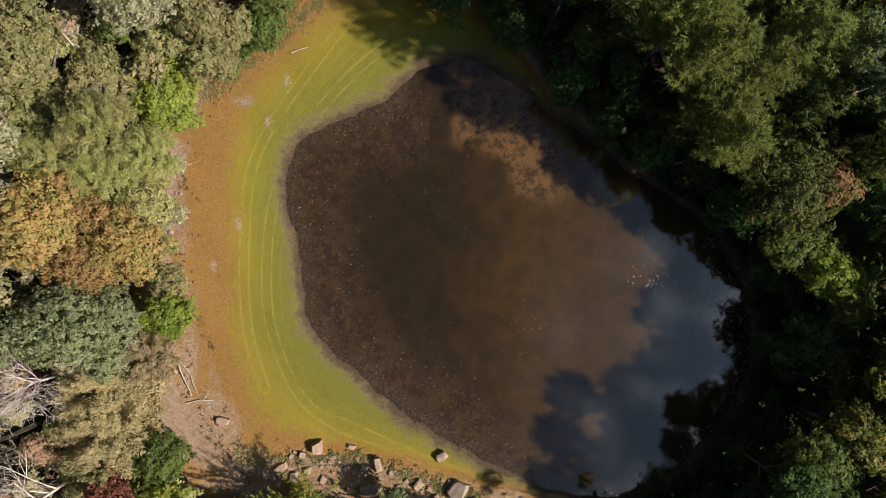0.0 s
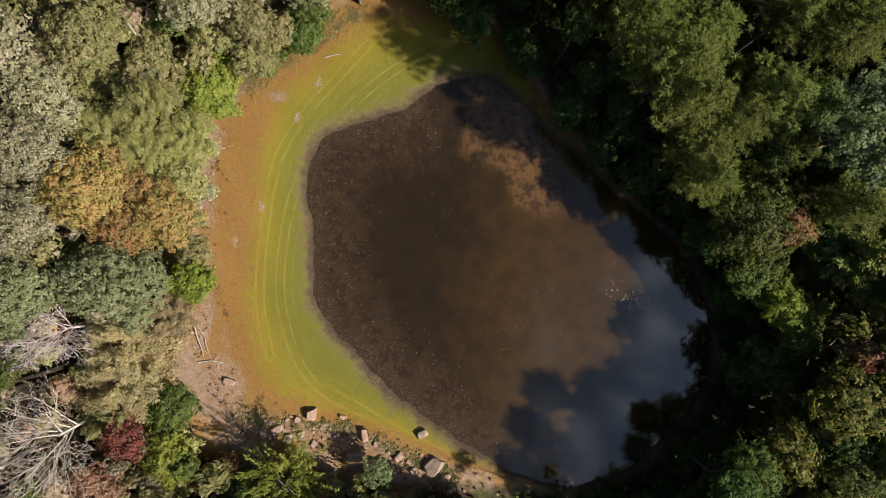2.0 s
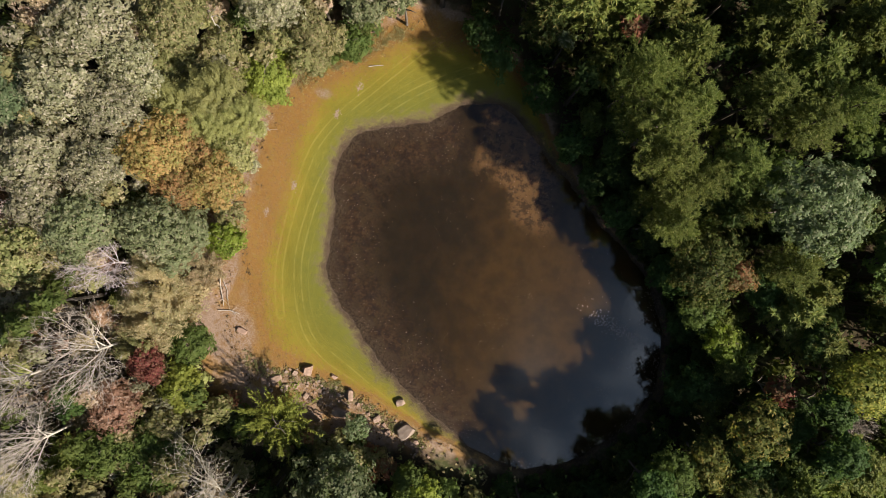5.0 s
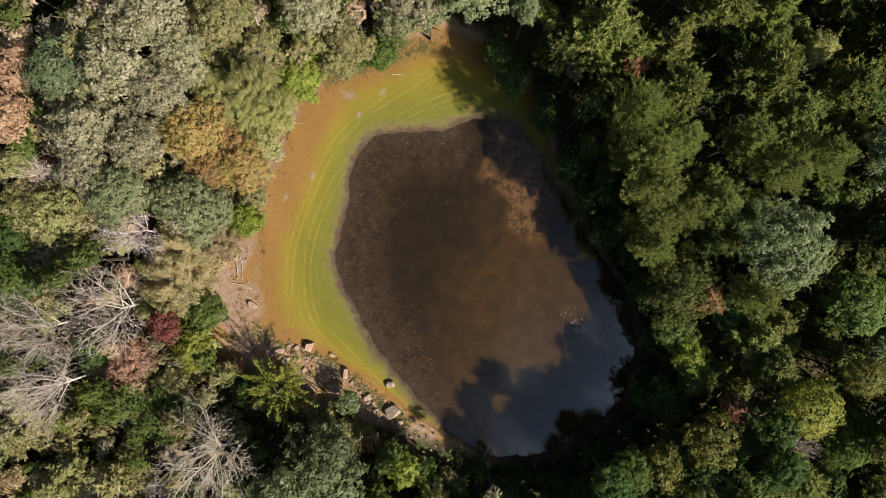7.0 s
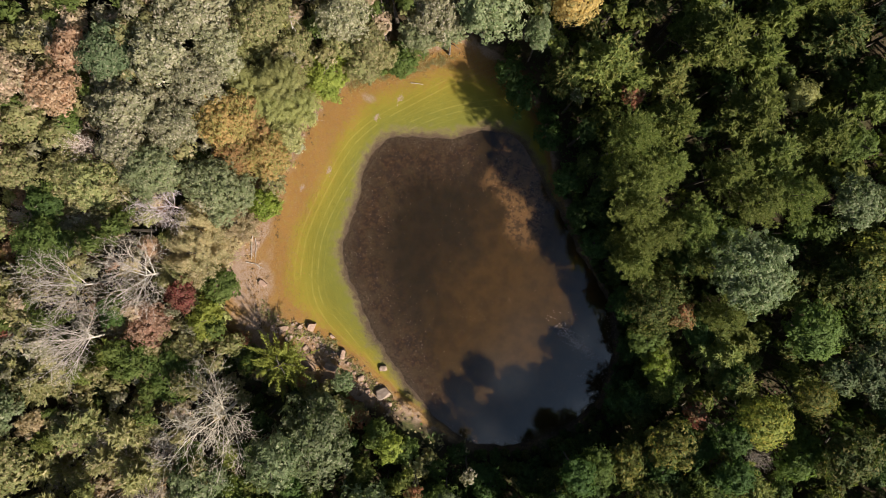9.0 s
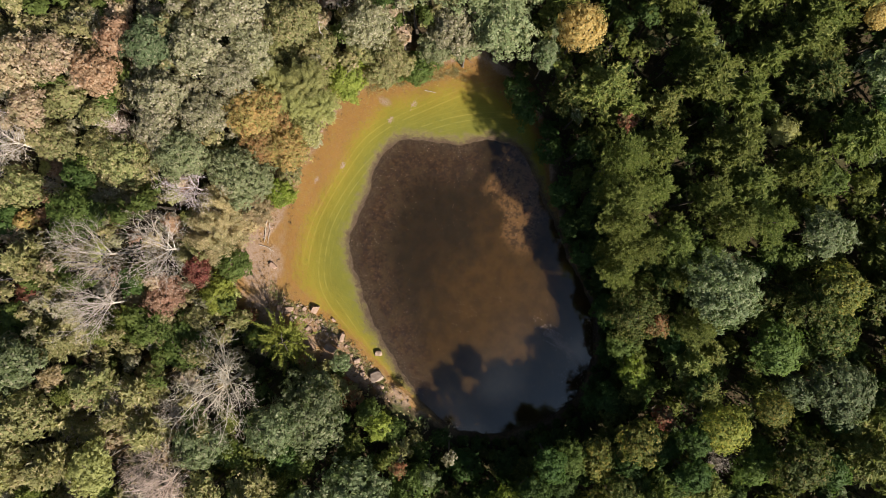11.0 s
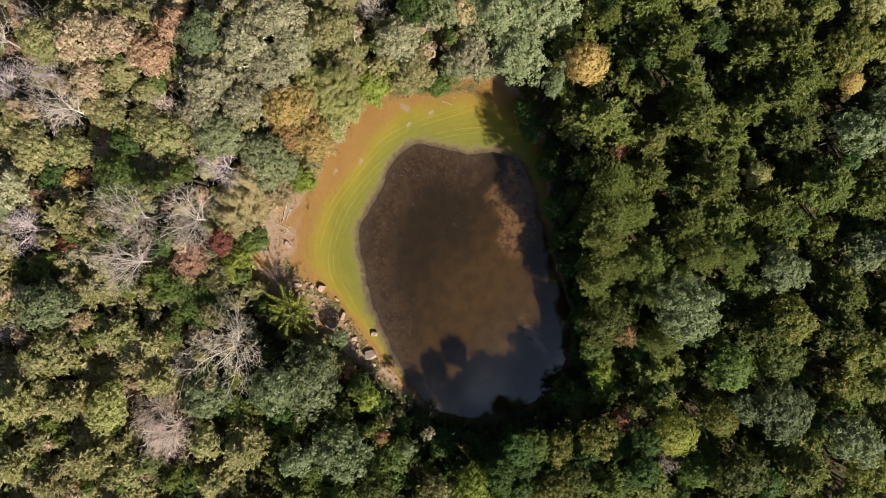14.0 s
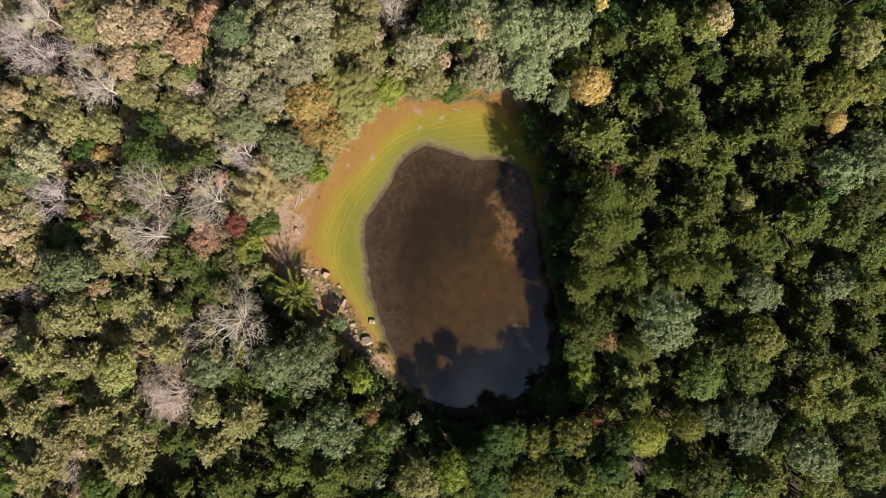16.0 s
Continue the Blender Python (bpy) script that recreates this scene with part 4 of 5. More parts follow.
plant("pine", "pine", 22.5, 34.5, 16.0, 3.1)
plant("pine", "spring", 7.5, 26.0, 17.0, 4.2)
plant("pine", "bronze", 4.0, 24.1, 13.0, 3.0)
plant("pine", "pine", 10.9, 25.5, 15.0, 2.9)
plant("pine", "spring", 14.8, 28.1, 15.0, 2.7)
plant("oak", "brick", 11.7, 24.4, 14.0, 1.6)
plant("pine", "pine", 16.9, 23.3, 17.0, 3.4)
plant("pine", "pine", 13.5, 19.3, 18.5, 4.1)
plant("pine", "pine", 15.8, 14.9, 20.0, 4.1)
plant("pine", "pine", 17.3, 12.4, 20.0, 3.1)
plant("pine", "pine", 18.7, 18.4, 17.0, 3.0)
plant("pine", "pine", 24.3, 27.5, 18.0, 4.5)
plant("oak", "pale", 29.2, 33.0, 14.0, 2.1)
plant("pine", "pine", 36.9, 36.2, 18.0, 3.8)
plant("oak", "sage", 36.0, 44.6, 18.0, 4.0)
plant("oak", "sage", 38.2, 49.2, 18.0, 3.9)
plant("oak", "bronze", 41.9, 44.8, 17.0, 3.9)
plant("pine", "pine", 28.3, 24.6, 17.0, 3.5)
plant("pine", "pine", 32.8, 29.5, 17.0, 3.5)
plant("oak", "green", 36.7, 30.4, 15.0, 2.9)
plant("pine", "pine", 42.6, 39.1, 17.0, 3.5)
plant("oak", "bronze", 47.2, 40.7, 15.0, 3.1)
plant("pine", "pine", 25.2, 20.8, 17.0, 3.0)
plant("shrub", "deep", 6.0, 18.1, 5.0, 2.4)
plant("shrub", "deep", 10.5, 14.3, 6.0, 2.6)
plant("shrub", "deep", 13.7, 11.1, 5.0, 2.4)
plant("shrub", "deep", 17.3, 8.3, 6.0, 2.4)
plant("shrub", "deep", 0.3, 21.8, 5.0, 2.8)
plant("shrub", "deep", 23.8, 3.5, 5.0, 2.6)
plant("shrub", "deep", 27.2, -1.5, 5.0, 2.4)
plant("shrub", "deep", -2.2, 23.3, 5.0, 2.4)
plant("shrub", "deep", 28.4, -15.5, 3.0, 2.6)
plant("shrub", "deep", 18.4, -25.3, 4.0, 3.2)
plant("shrub", "deep", 23.9, -22.4, 4.0, 3.2)
plant("shrub", "deep", 28.8, -8.5, 6.0, 2.6)
plant("oak", "deep", 29.7, -7.2, 8.0, 2.7)
plant("shrub", "green", 11.6, -27.0, 3.4, 2.2)
plant("shrub", "sage", -4.0, -21.5, 4.0, 1.9)
plant("shrub", "deep", 13.6, -24.0, 2.2, 1.8)
plant("feather", "olive", -28.3, -18.7, 6.0, 4.2)
plant("oak", "moss", -23.2, 3.4, 9.0, 2.6)
plant("feather", "pale", -26.0, 5.1, 10.0, 3.6)
plant("bare", "grey", -25.9, -40.0, 11.0, 3.0)
plant("bare", "grey", -29.2, -46.2, 9.0, 2.4)
plant("bare", "sandgrey", -19.5, -42.4, 10.0, 2.5)
plant("oak", "moss", -23.8, -26.0, 7.0, 2.4)
plant("bare", "rosy", -43.9, -49.3, 9.0, 2.7)
plant("bare", "rosy", -70.9, -20.6, 12.0, 2.9)
plant("oak", "olive", -29.9, 10.9, 8.0, 3.3)
plant("oak", "moss", -30.7, 16.5, 9.0, 2.7)
plant("oak", "olive", -22.6, 16.8, 8.0, 2.7)
plant("oak", "moss", -29.7, 7.3, 8.0, 2.7)
plant("oak", "dome", -26.0, -8.0, 10.0, 2.3)
plant("shrub", "olive", -23.3, -2.8, 4.0, 2.1)
plant("shrub", "tan", -25.3, -11.3, 4.0, 2.4)
plant("oak", "rust", -26.9, -1.3, 12.0, 3.2)
plant("oak", "rust", -28.4, 4.2, 11.5, 2.4)
plant("oak", "rust", -26.1, 2.3, 11.0, 2.4)
plant("oak", "dome", -24.6, -5.2, 11.0, 2.6)
plant("feather", "pale", -29.4, 6.4, 11.5, 3.6)
plant("feather", "straw", -25.0, -9.2, 5.0, 3.6)
plant("oak", "moss", -25.1, 2.7, 8.0, 1.8)
plant("oak", "deep", 25.6, -17.3, 13.0, 2.6)
plant("oak", "deep", 25.6, -21.4, 14.0, 2.6)
plant("bare", "sandgrey", -21.4, -65.2, 11.0, 3.7)
plant("oak", "rust", -14.5, -63.4, 8.0, 1.1)
plant("oak", "tan", -22.5, -52.2, 8.0, 1.7)
plant("bare", "grey", -19.9, -37.8, 10.0, 2.2)
plant("bare", "grey", -29.7, -46.6, 9.0, 2.2)
plant("pine", "pine", 27.5, 12.0, 13.0, 3.0)
plant("oak", "deep", 26.9, 10.6, 10.0, 2.2)
plant("oak", "green", 29.9, 15.3, 12.0, 2.4)
plant("pine", "moss", -31.6, -45.5, 10.0, 2.8)
plant("oak", "moss", -27.7, -45.1, 9.0, 2.2)
plant("feather", "pale", -23.1, 7.2, 9.0, 3.3)
plant("oak", "lime", -23.7, 2.6, 6.5, 1.6)
plant("oak", "deep", 32.0, 11.8, 9.0, 2.3)
plant("shrub", "deep", 19.0, 16.8, 3.0, 1.8)
plant("shrub", "deep", 4.5, 21.0, 3.0, 1.8)


# ---- the rest of the wood, filling the gaps between those trees and going on past them ----
def on_east(x, y):
    """The darker, greener side of the wood."""
    return 0.8 * x + 0.6 * y > 5 or (x > -14 and y < -24)


GAPS = ((-11.0, -57.0, 3.2), (-47.2, -58.0, 2.4), (-2.5, -43.3, 1.6),
        (-17.5, -20.0, 1.8), (-13.0, -20.5, 1.6), (-9.0, -20.8, 1.4), (-5.0, -21.3, 1.0), (-20.5, -16.5, 2.6), (1.5, -22.0, 1.4), (4.0, -22.6, 1.3), (6.5, -23.2, 1.2), (17.0, -22.8, 1.2))         # open ground between the trees


def by_bare_tree(x, y, reach):
    return any((x - a) ** 2 + (y - b) ** 2 < reach ** 2 for a, b in bare_feet)


def near_wood(x, y):
    """The stretch of the wood round the pond, long from south-west to north-east."""
    return abs(0.75 * x + 0.66 * y) < 79 and abs(0.75 * y - 0.66 * x) < 51


def free_spots(count, tries, reach, radius, close, edge, seed, west=False):
    """Spots for more trees, clear of the pond, the clearing and the trees that stand."""
    rng = random.Random(seed)
    out = []
    for i in range(tries):
        x, y, r = rng.uniform(-reach, reach), rng.uniform(-reach, reach), rng.uniform(*radius)
        if reach < 90 and not near_wood(x, y) or west and on_east(x, y):
            continue
        d, u = shore_and_band(np.array([x]), np.array([y]))
        if d[0] < r * 0.8 + 0.6 or u[0] < edge:
            continue
        if any((x - a) ** 2 + (y - b) ** 2 < (r + c) ** 2 for a, b, c in GAPS) or by_bare_tree(x, y, r + 2.6):
            continue
        if any((x - a) ** 2 + (y - b) ** 2 < (close * (r + c)) ** 2 for a, b, c, e in planted):
            continue
        out.append((x, y, r, on_east(x, y)))
        planted.append((x, y, r, 0))
        if len(out) == count:
            break
    return out


def canopy(x, y):
    """Mean height of the nearest three tall trees."""
    near = sorted(((x - a) ** 2 + (y - b) ** 2, e) for a, b, c, e in listed)[:3]
    return sum(e for q, e in near) / 3


listed = [p for p in planted if p[3] > 6]
brush = []                                      # low bushes too close together to tell apart: colour, x, y, height, radius
fill_rng = random.Random(31)
EAST, WEST = ("deep", "deep", "sage", "pine", "green"), ("olive", "moss", "silver", "sage", "sand", "tan", "moss", "sand")
# trees at the head of the clearing
plant("oak", "olive", -18.3, 15.7, 6.0, 2.3)
plant("oak", "green", -15.2, 18.3, 5.5, 2.5)
plant("oak", "moss", -17.1, 17.9, 6.5, 2.3)
plant("oak", "dome", -13.9, 21.3, 10.0, 2.6)
plant("oak", "dome", -10.5, 23.0, 12.0, 2.6)
plant("oak", "olive", -19.4, 15.1, 7.0, 1.9)
for k in range(13):
    f = k / 12
    plant("shrub", fill_rng.choice(("green", "olive", "moss", "green")), -19.3 + 5.6 * f + fill_rng.uniform(-0.7, 0.4), 15.0 + 7.1 * f + fill_rng.uniform(-0.3, 0.9), fill_rng.uniform(2.0, 3.6), fill_rng.uniform(1.1, 1.7))
# dry brush under the leafless trees
for k in range(150):
    x, y = fill_rng.uniform(-74, -28), fill_rng.uniform(-36, -8)
    if by_bare_tree(x, y, 6.0) and x < -30:
        plant("shrub", fill_rng.choice(("tan", "sand", "russet", "russet", "silver", "pale", "tan")), x, y, fill_rng.uniform(2.8, 5.4), fill_rng.uniform(1.1, 1.9))
# saplings and bushes along the edge of the clearing
for x, y, r, east in free_spots(120, 9000, 34, (0.7, 1.5), 0.48, 2.7, 20):
    brush.append((fill_rng.choice(("deep", "deep", "green") if east else ("green", "moss", "olive", "tan", "pale", "sand")), x, y, fill_rng.uniform(1.5, 3.5), r))
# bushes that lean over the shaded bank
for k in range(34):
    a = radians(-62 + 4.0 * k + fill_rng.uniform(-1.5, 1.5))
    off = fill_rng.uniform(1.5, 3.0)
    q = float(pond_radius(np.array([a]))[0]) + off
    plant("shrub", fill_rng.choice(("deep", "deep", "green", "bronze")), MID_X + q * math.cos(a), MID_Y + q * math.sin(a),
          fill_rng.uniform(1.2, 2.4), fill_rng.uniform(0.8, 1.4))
# dark shrubs and oaks added to cover and shade sunlit spots of the eastern floor
for x, y in ((37.8, -5.5), (37.6, -6.7), (32.0, -13.1), (32.5, -13.9), (25.0, -16.9), (25.8, -17.4), (30.7, -3.6), (31.2, -4.1)):
    plant("shrub", fill_rng.choice(("deep", "green", "bronze")), x, y, fill_rng.uniform(2.0, 3.4), fill_rng.uniform(1.4, 2.0))
    plant("oak", "deep", x + 2.0, y - 0.7, fill_rng.uniform(6.0, 8.0), 1.9)
# small dark bushes added right at the shaded waterline to deepen its shade
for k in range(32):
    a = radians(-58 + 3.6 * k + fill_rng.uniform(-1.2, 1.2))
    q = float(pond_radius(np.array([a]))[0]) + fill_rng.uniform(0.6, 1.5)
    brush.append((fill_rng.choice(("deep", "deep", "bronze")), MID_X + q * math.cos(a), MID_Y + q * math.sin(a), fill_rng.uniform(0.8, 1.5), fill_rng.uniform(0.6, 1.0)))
# green growth in the shade below the stony bank
for k in range(36):
    f = k / 35
    plant("shrub", fill_rng.choice(("sage", "green", "moss", "olive", "brick")), -21.5 + 21.0 * f + fill_rng.uniform(-0.8, 0.8), -22.6 - 2.0 * f + fill_rng.uniform(-2.6, 0.4), fill_rng.uniform(1.8, 4.2), fill_rng.uniform(1.0, 1.7))
# low growth at the feet of the trees round the clearing
for x, y, r, h in list(listed):
    d, u = shore_and_band(np.array([x]), np.array([y]))
    if x < -6 and 1.8 < u[0] < 5.5 and not on_east(x, y):
        a = math.atan2(MID_Y - y, MID_X - x) + fill_rng.uniform(-0.5, 0.5)
        q = min(r * 0.35, 0.9) if u[0] > 3 else 0.2
        plant("shrub", fill_rng.choice(("moss", "olive", "pale", "silver")), x + q * math.cos(a), y + q * math.sin(a), fill_rng.uniform(2.4, 4.0), min(1.6, 0.4 * r + 0.4) if u[0] > 3 else 1.1)
# young trees behind the shaded bank
for k in range(26):
    a = radians(-50 + 4.8 * k + fill_rng.uniform(-1.5, 1.5))
    q = float(pond_radius(np.array([a]))[0]) + fill_rng.uniform(3.8, 7.0)
    plant("oak", fill_rng.choice(("deep", "deep", "green", "pine")), MID_X + q * math.cos(a), MID_Y + q * math.sin(a), fill_rng.uniform(5.5, 9.0), fill_rng.uniform(1.7, 2.4))
for kind, colour, x, y, h, r in (("oak", "deep", 35.5, -8.3, 12.0, 3.0), ("oak", "green", 33.0, -12.5, 10.0, 2.6), ("oak", "deep", 30.5, -6.6, 8.0, 2.2),
                                 ("pine", "pine", 39.0, -14.0, 14.0, 3.0), ("oak", "deep", 31.5, 4.0, 11.0, 2.6), ("oak", "deep", 24.5, 11.5, 10.0, 2.4),
                                 ("oak", "deep", 23.2, 3.6, 9.5, 2.6), ("oak", "deep", 20.8, 6.6, 8.0, 2.2), ("oak", "green", 27.0, 0.4, 9.0, 2.5)):
    plant(kind, colour, x, y, h, r)
for x, y, h, rad in ((37.6, -8.6, 11.5, 2.4), (38.8, -5.4, 15.0, 2.4), (34.6, -12.4, 12.0, 2.4), (28.6, -19.4, 11.5, 2.6), (40.5, -9.2, 15.5, 2.6), (36.8, 0.6, 13.0, 2.2)):
    plant("oak", "deep", x, y, h, rad)
plant("feather", "straw", -28.6, -11.6, 6.5, 4.6)
plant("oak", "olive", -33.0, 10.4, 9.0, 2.9)
plant("oak", "moss", -31.8, 13.2, 7.5, 2.2)
plant("oak", "olive", -35.5, 7.8, 9.0, 2.6)
# lower trees in the gaps
for x, y, r, east in free_spots(215, 22000, 74, (1.5, 2.6), 0.53, 3.2, 21):
    kind = "pine" if fill_rng.random() < (0.5 if east else 0.65 if y < -22 else 0.2) else "oak"
    plant(kind, fill_rng.choice((("pine", "pine", "spring") if east else ("moss", "moss", "pine", "olive")) if kind == "pine" else EAST if east else WEST), x, y, canopy(x, y) * (fill_rng.uniform(0.7, 0.9) if east else fill_rng.uniform(0.78, 0.98)), r)


def build_far_wood():
    """The wood beyond, and the low trees deep in its gaps, too many to count."""
    low = [broad_crown(1.6, 3.0, 210, 8, 0.46, q) for q in (61, 62, 63)]
    high = [broad_crown(3.8, 5.5, 260, 16, 0.95, q) for q in (64, 65)] + [pine_crown(3.4, 6.5, 22, 0.80, 4, 66)]
    fine = [broad_crown(3.8, 5.5, 640, 22, 0.62, q) for q in (73, 74)] + [pine_crown(3.4, 6.5, 26, 0.60, 7, 75)]
    bush = [broad_crown(1.6, 2.6, 120, 7, 0.50, q) for q in (71, 72)]
    dense = [broad_crown(2.0, 3.4, 300, 10, 0.45, q) for q in (67, 68)]
    names = ["bronze", "deep", "sage", "olive", "moss", "silver", "sand", "pine", "green", "tan"]
    parts, index = [], []
    rng = np.random.default_rng(77)

    def add(shape, x, y, r, base, h, colour):
        a = rng.uniform(0, 6.28)
        V = shape * r
        V = np.stack([V[..., 0] * math.cos(a) - V[..., 1] * math.sin(a) + x, V[..., 0] * math.sin(a) + V[..., 1] * math.cos(a) + y, V[..., 2] + base], -1)
        parts.append(V)
        index.append(np.full(len(V), names.index(colour)))
        w = 0.05 * h * 0.5
        ring = [(x + w * math.cos(k), y + w * math.sin(k)) for k in (0, 2.1, 4.2)]
        tris = []
        for k in range(3):
            p, q = ring[k], ring[(k + 1) % 3]
            tris.append([(*p, -0.2), (*q, -0.2), (x, y, h * 0.8)])
        parts.append(np.array(tris))
        index.append(np.full(3, len(names)))

    for x, y, r, east in free_spots(420, 26000, 76, (1.1, 1.9), 0.54, 3.2, 22):
        h = canopy(x, y) * (rng.uniform(0.5, 0.75) if east else rng.uniform(0.7, 0.92))
        add(low[rng.integers(3)] / 1.6, x, y, r, h - 1.9 * r, h, rng.choice(["deep", "deep", "sage", "pine", "green"] if east else ["olive", "moss", "silver", "sand", "moss", "green"]))
    for x, y, r, east in free_spots(400, 26000, 74, (1.5, 2.3), 0.44, 3.6, 24):
        h = canopy(x, y) * (rng.uniform(0.65, 0.85) if east else rng.uniform(0.72, 0.92))
        add(dense[rng.integers(2)] / 2.0, x, y, r, h - 1.9 * r, h, rng.choice(["deep", "pine", "pine", "bronze"] if east else ["moss", "green", "sand", "olive", "silver", "moss"]))
    for x, y, r, east in free_spots(430, 40000, 72, (1.1, 1.8), 0.33, 3.3, 25, True):
        h = canopy(x, y) * rng.uniform(0.78, 0.97)
        add(dense[rng.integers(2)] / 2.0, x, y, r, h - 1.7 * r, h, rng.choice(["moss", "green", "sand", "olive", "silver", "moss"]))
    for k in range(1300):
        x, y, r = rng.uniform(-66, 66), rng.uniform(-66, 62), rng.uniform(1.1, 2.0)
        d, u = shore_and_band(np.array([x]), np.array([y]))
        if near_wood(x, y) and d[0] > 2.2 and u[0] > (3.3 if x > 0 else 4.2) and all((x - a) ** 2 + (y - b) ** 2 > (r * 0.6 + c) ** 2 for a, b, c in GAPS):
            east = on_east(x, y)
            h = rng.uniform(2.0, 5.0) if east else rng.uniform(3.0, 7.5)
            under = not east and by_bare_tree(x, y, 5.5)
            if under:
                h = rng.uniform(1.2, 2.6)
            add(bush[rng.integers(2)] / 1.6, x, y, r, max(0.1, h - 1.9 * r), h,
                rng.choice(["deep", "deep", "green", "bronze"] if east else ["tan", "sand", "sand", "olive"] if under else ["olive", "moss", "green", "green"]))
    for x, y, r, east in free_spots(640, 30000, 104, (3.0, 4.8), 0.54, 3.2, 23):
        if math.hypot(x, y) < 58:
            continue
        tall = fine if near_wood(x, y) else high
        h = rng.uniform(13, 18)
        pine = east and rng.random() < 0.5
        add(tall[2] / 3.4 if pine else tall[rng.integers(2)] / 3.8, x, y, r, h - 1.5 * r, h, "pine" if pine else rng.choice(["sage", "olive", "moss", "silver", "moss", "deep"]))
    me = tri_mesh("far_wood", np.concatenate(parts), len(names) + 1, np.concatenate(index))
    for i, k in enumerate(names):
        me.materials[i] = LEAF_MAT[k]
    me.materials[len(names)] = BARK
    tagged(new("far_wood", me), "mixed green and tan woodland stretching away on all sides", "woodland", kind="stuff")


build_far_wood()


def build_brush():
    """The close low bushes at the clearing's edge and along the shaded waterline."""
    rng = np.random.default_rng(19)
    names = sorted({b[0] for b in brush})
    size, depth, shapes = MIDDLE_CROWN["shrub"][1]
    parts, index = [], []
    for colour, x, y, h, r in brush:
        me = shapes[rng.integers(len(shapes))]
        V = np.empty(3 * len(me.vertices), np.float32)
        me.vertices.foreach_get("co", V)
        V = V.reshape(-1, 3, 3) * np.array([r / size, r / size, h / depth])
        a = rng.uniform(0, 6.28)
        z = float(ground_height(np.array([x]), np.array([y]))[0])
        parts.append(np.stack([V[..., 0] * math.cos(a) - V[..., 1] * math.sin(a) + x, V[..., 0] * math.sin(a) + V[..., 1] * math.cos(a) + y, V[..., 2] + z], -1))
        index.append(np.full(len(V), names.index(colour)))
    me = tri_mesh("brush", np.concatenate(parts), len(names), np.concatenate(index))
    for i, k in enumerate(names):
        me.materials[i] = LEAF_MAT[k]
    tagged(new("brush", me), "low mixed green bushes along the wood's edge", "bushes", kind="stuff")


build_brush()


def build_undergrowth():
    """Low leafy growth and saplings on the floor of the wood."""
    rng = np.random.default_rng(5)
    n = 8000
    x, y = rng.uniform(-80, 80, n), rng.uniform(-72, 72, n)
    d, u = shore_and_band(x, y)
    keep = (u > np.where(x < 0, 4.0, 2.95)) & (d > 1.0)
    x, y = x[keep], y[keep]
    h = rng.uniform(0.3, 2.2, len(x)) ** 1.2
    m = 9
    z = ground_height(x, y)
    P = np.stack([x, y, z + h * 0.6], 1)[:, None, :] + rng.normal(size=(len(x), m, 3)) * np.stack([0.35 + 0.2 * h, 0.35 + 0.2 * h, 0.22 * h], 1)[:, None, :]
    P = P.reshape(-1, 3)
    N = rng.normal(size=P.shape) * 0.5 + np.array([0, 0, 0.8])
    west = (0.8 * x + 0.6 * y < 0) & ((x < -6) | (y > -26)) & (rng.random(len(x)) < 0.6)
    index = np.repeat(np.where(west, rng.integers(1, 3, len(x)), 0), m)
    me = tri_mesh("undergrowth", leaf_tris(P, N, 0.38, 0.8, rng), 3, index)
    for i, k in enumerate(("deep", "olive", "tan")):
        me.materials[i] = LEAF_MAT[k]
    tagged(new("undergrowth", me), "low dark green undergrowth on the woodland floor", "undergrowth", kind="stuff")


build_undergrowth()


# ---- stones, logs and small things ----
def tint_material(name, *colours, rough=0.9, spec=0.2, scale=6.0):
    """Colours that change from piece to piece, with stains."""
    m, n, l, b = material(name, rough, spec)
    geo, info = n.new("ShaderNodeNewGeometry"), n.new("ShaderNodeObjectInfo")
    ramp = n.new("ShaderNodeValToRGB")
    ramp.color_ramp.elements[0].color, ramp.color_ramp.elements[1].color = (*colours[0], 1), (*colours[-1], 1)
    for i, c in enumerate(colours[1:-1]):
        ramp.color_ramp.elements.new((i + 1) / (len(colours) - 1)).color = (*c, 1)
    mix = math_node(m, "FRACT", math_node(m, "ADD", geo.outputs["Random Per Island"], info.outputs["Random"]))
    l.new(mix, ramp.inputs["Fac"])
    v = noise_node(m, scale, 5.0)
    col = mix_node(m, span_node(m, v, 0.35, 0.65, 0.45, 0.0), ramp.outputs["Color"], tuple(0.4 * x for x in colours[0]))
    l.new(col, b.inputs["Base Color"])
    bump_node(m, v, 0.5, 0.05)
    return m


STONE = tint_material("stone", (0.29, 0.185, 0.135), (0.34, 0.235, 0.175), (0.25, 0.19, 0.15), (0.35, 0.225, 0.165), scale=3.5)
DEAD_WOOD = tint_material("dead_wood", (0.36, 0.30, 0.25), (0.48, 0.42, 0.36), scale=8.0)
GRAVEL = tint_material("shore_gravel", (0.075, 0.048, 0.032), (0.15, 0.105, 0.072), (0.055, 0.034, 0.022), (0.175, 0.128, 0.088))
BLADE = tint_material("grass_blades", (0.185, 0.155, 0.020), (0.215, 0.170, 0.022), (0.150, 0.140, 0.020), (0.240, 0.185, 0.038), scale=0.6)
DRY_LEAF = tint_material("dry_leaves", (0.22, 0.110, 0.032), (0.275, 0.150, 0.052), (0.14, 0.07, 0.03), (0.26, 0.180, 0.090))
DARK_LEAF = tint_material("wet_leaves", (0.05, 0.032, 0.018), (0.085, 0.05, 0.025), (0.06, 0.05, 0.02))
FLOAT_LEAF = tint_material("floating_leaves", (0.36, 0.25, 0.19), (0.44, 0.34, 0.28), (0.28, 0.16, 0.10), (0.40, 0.29, 0.23))
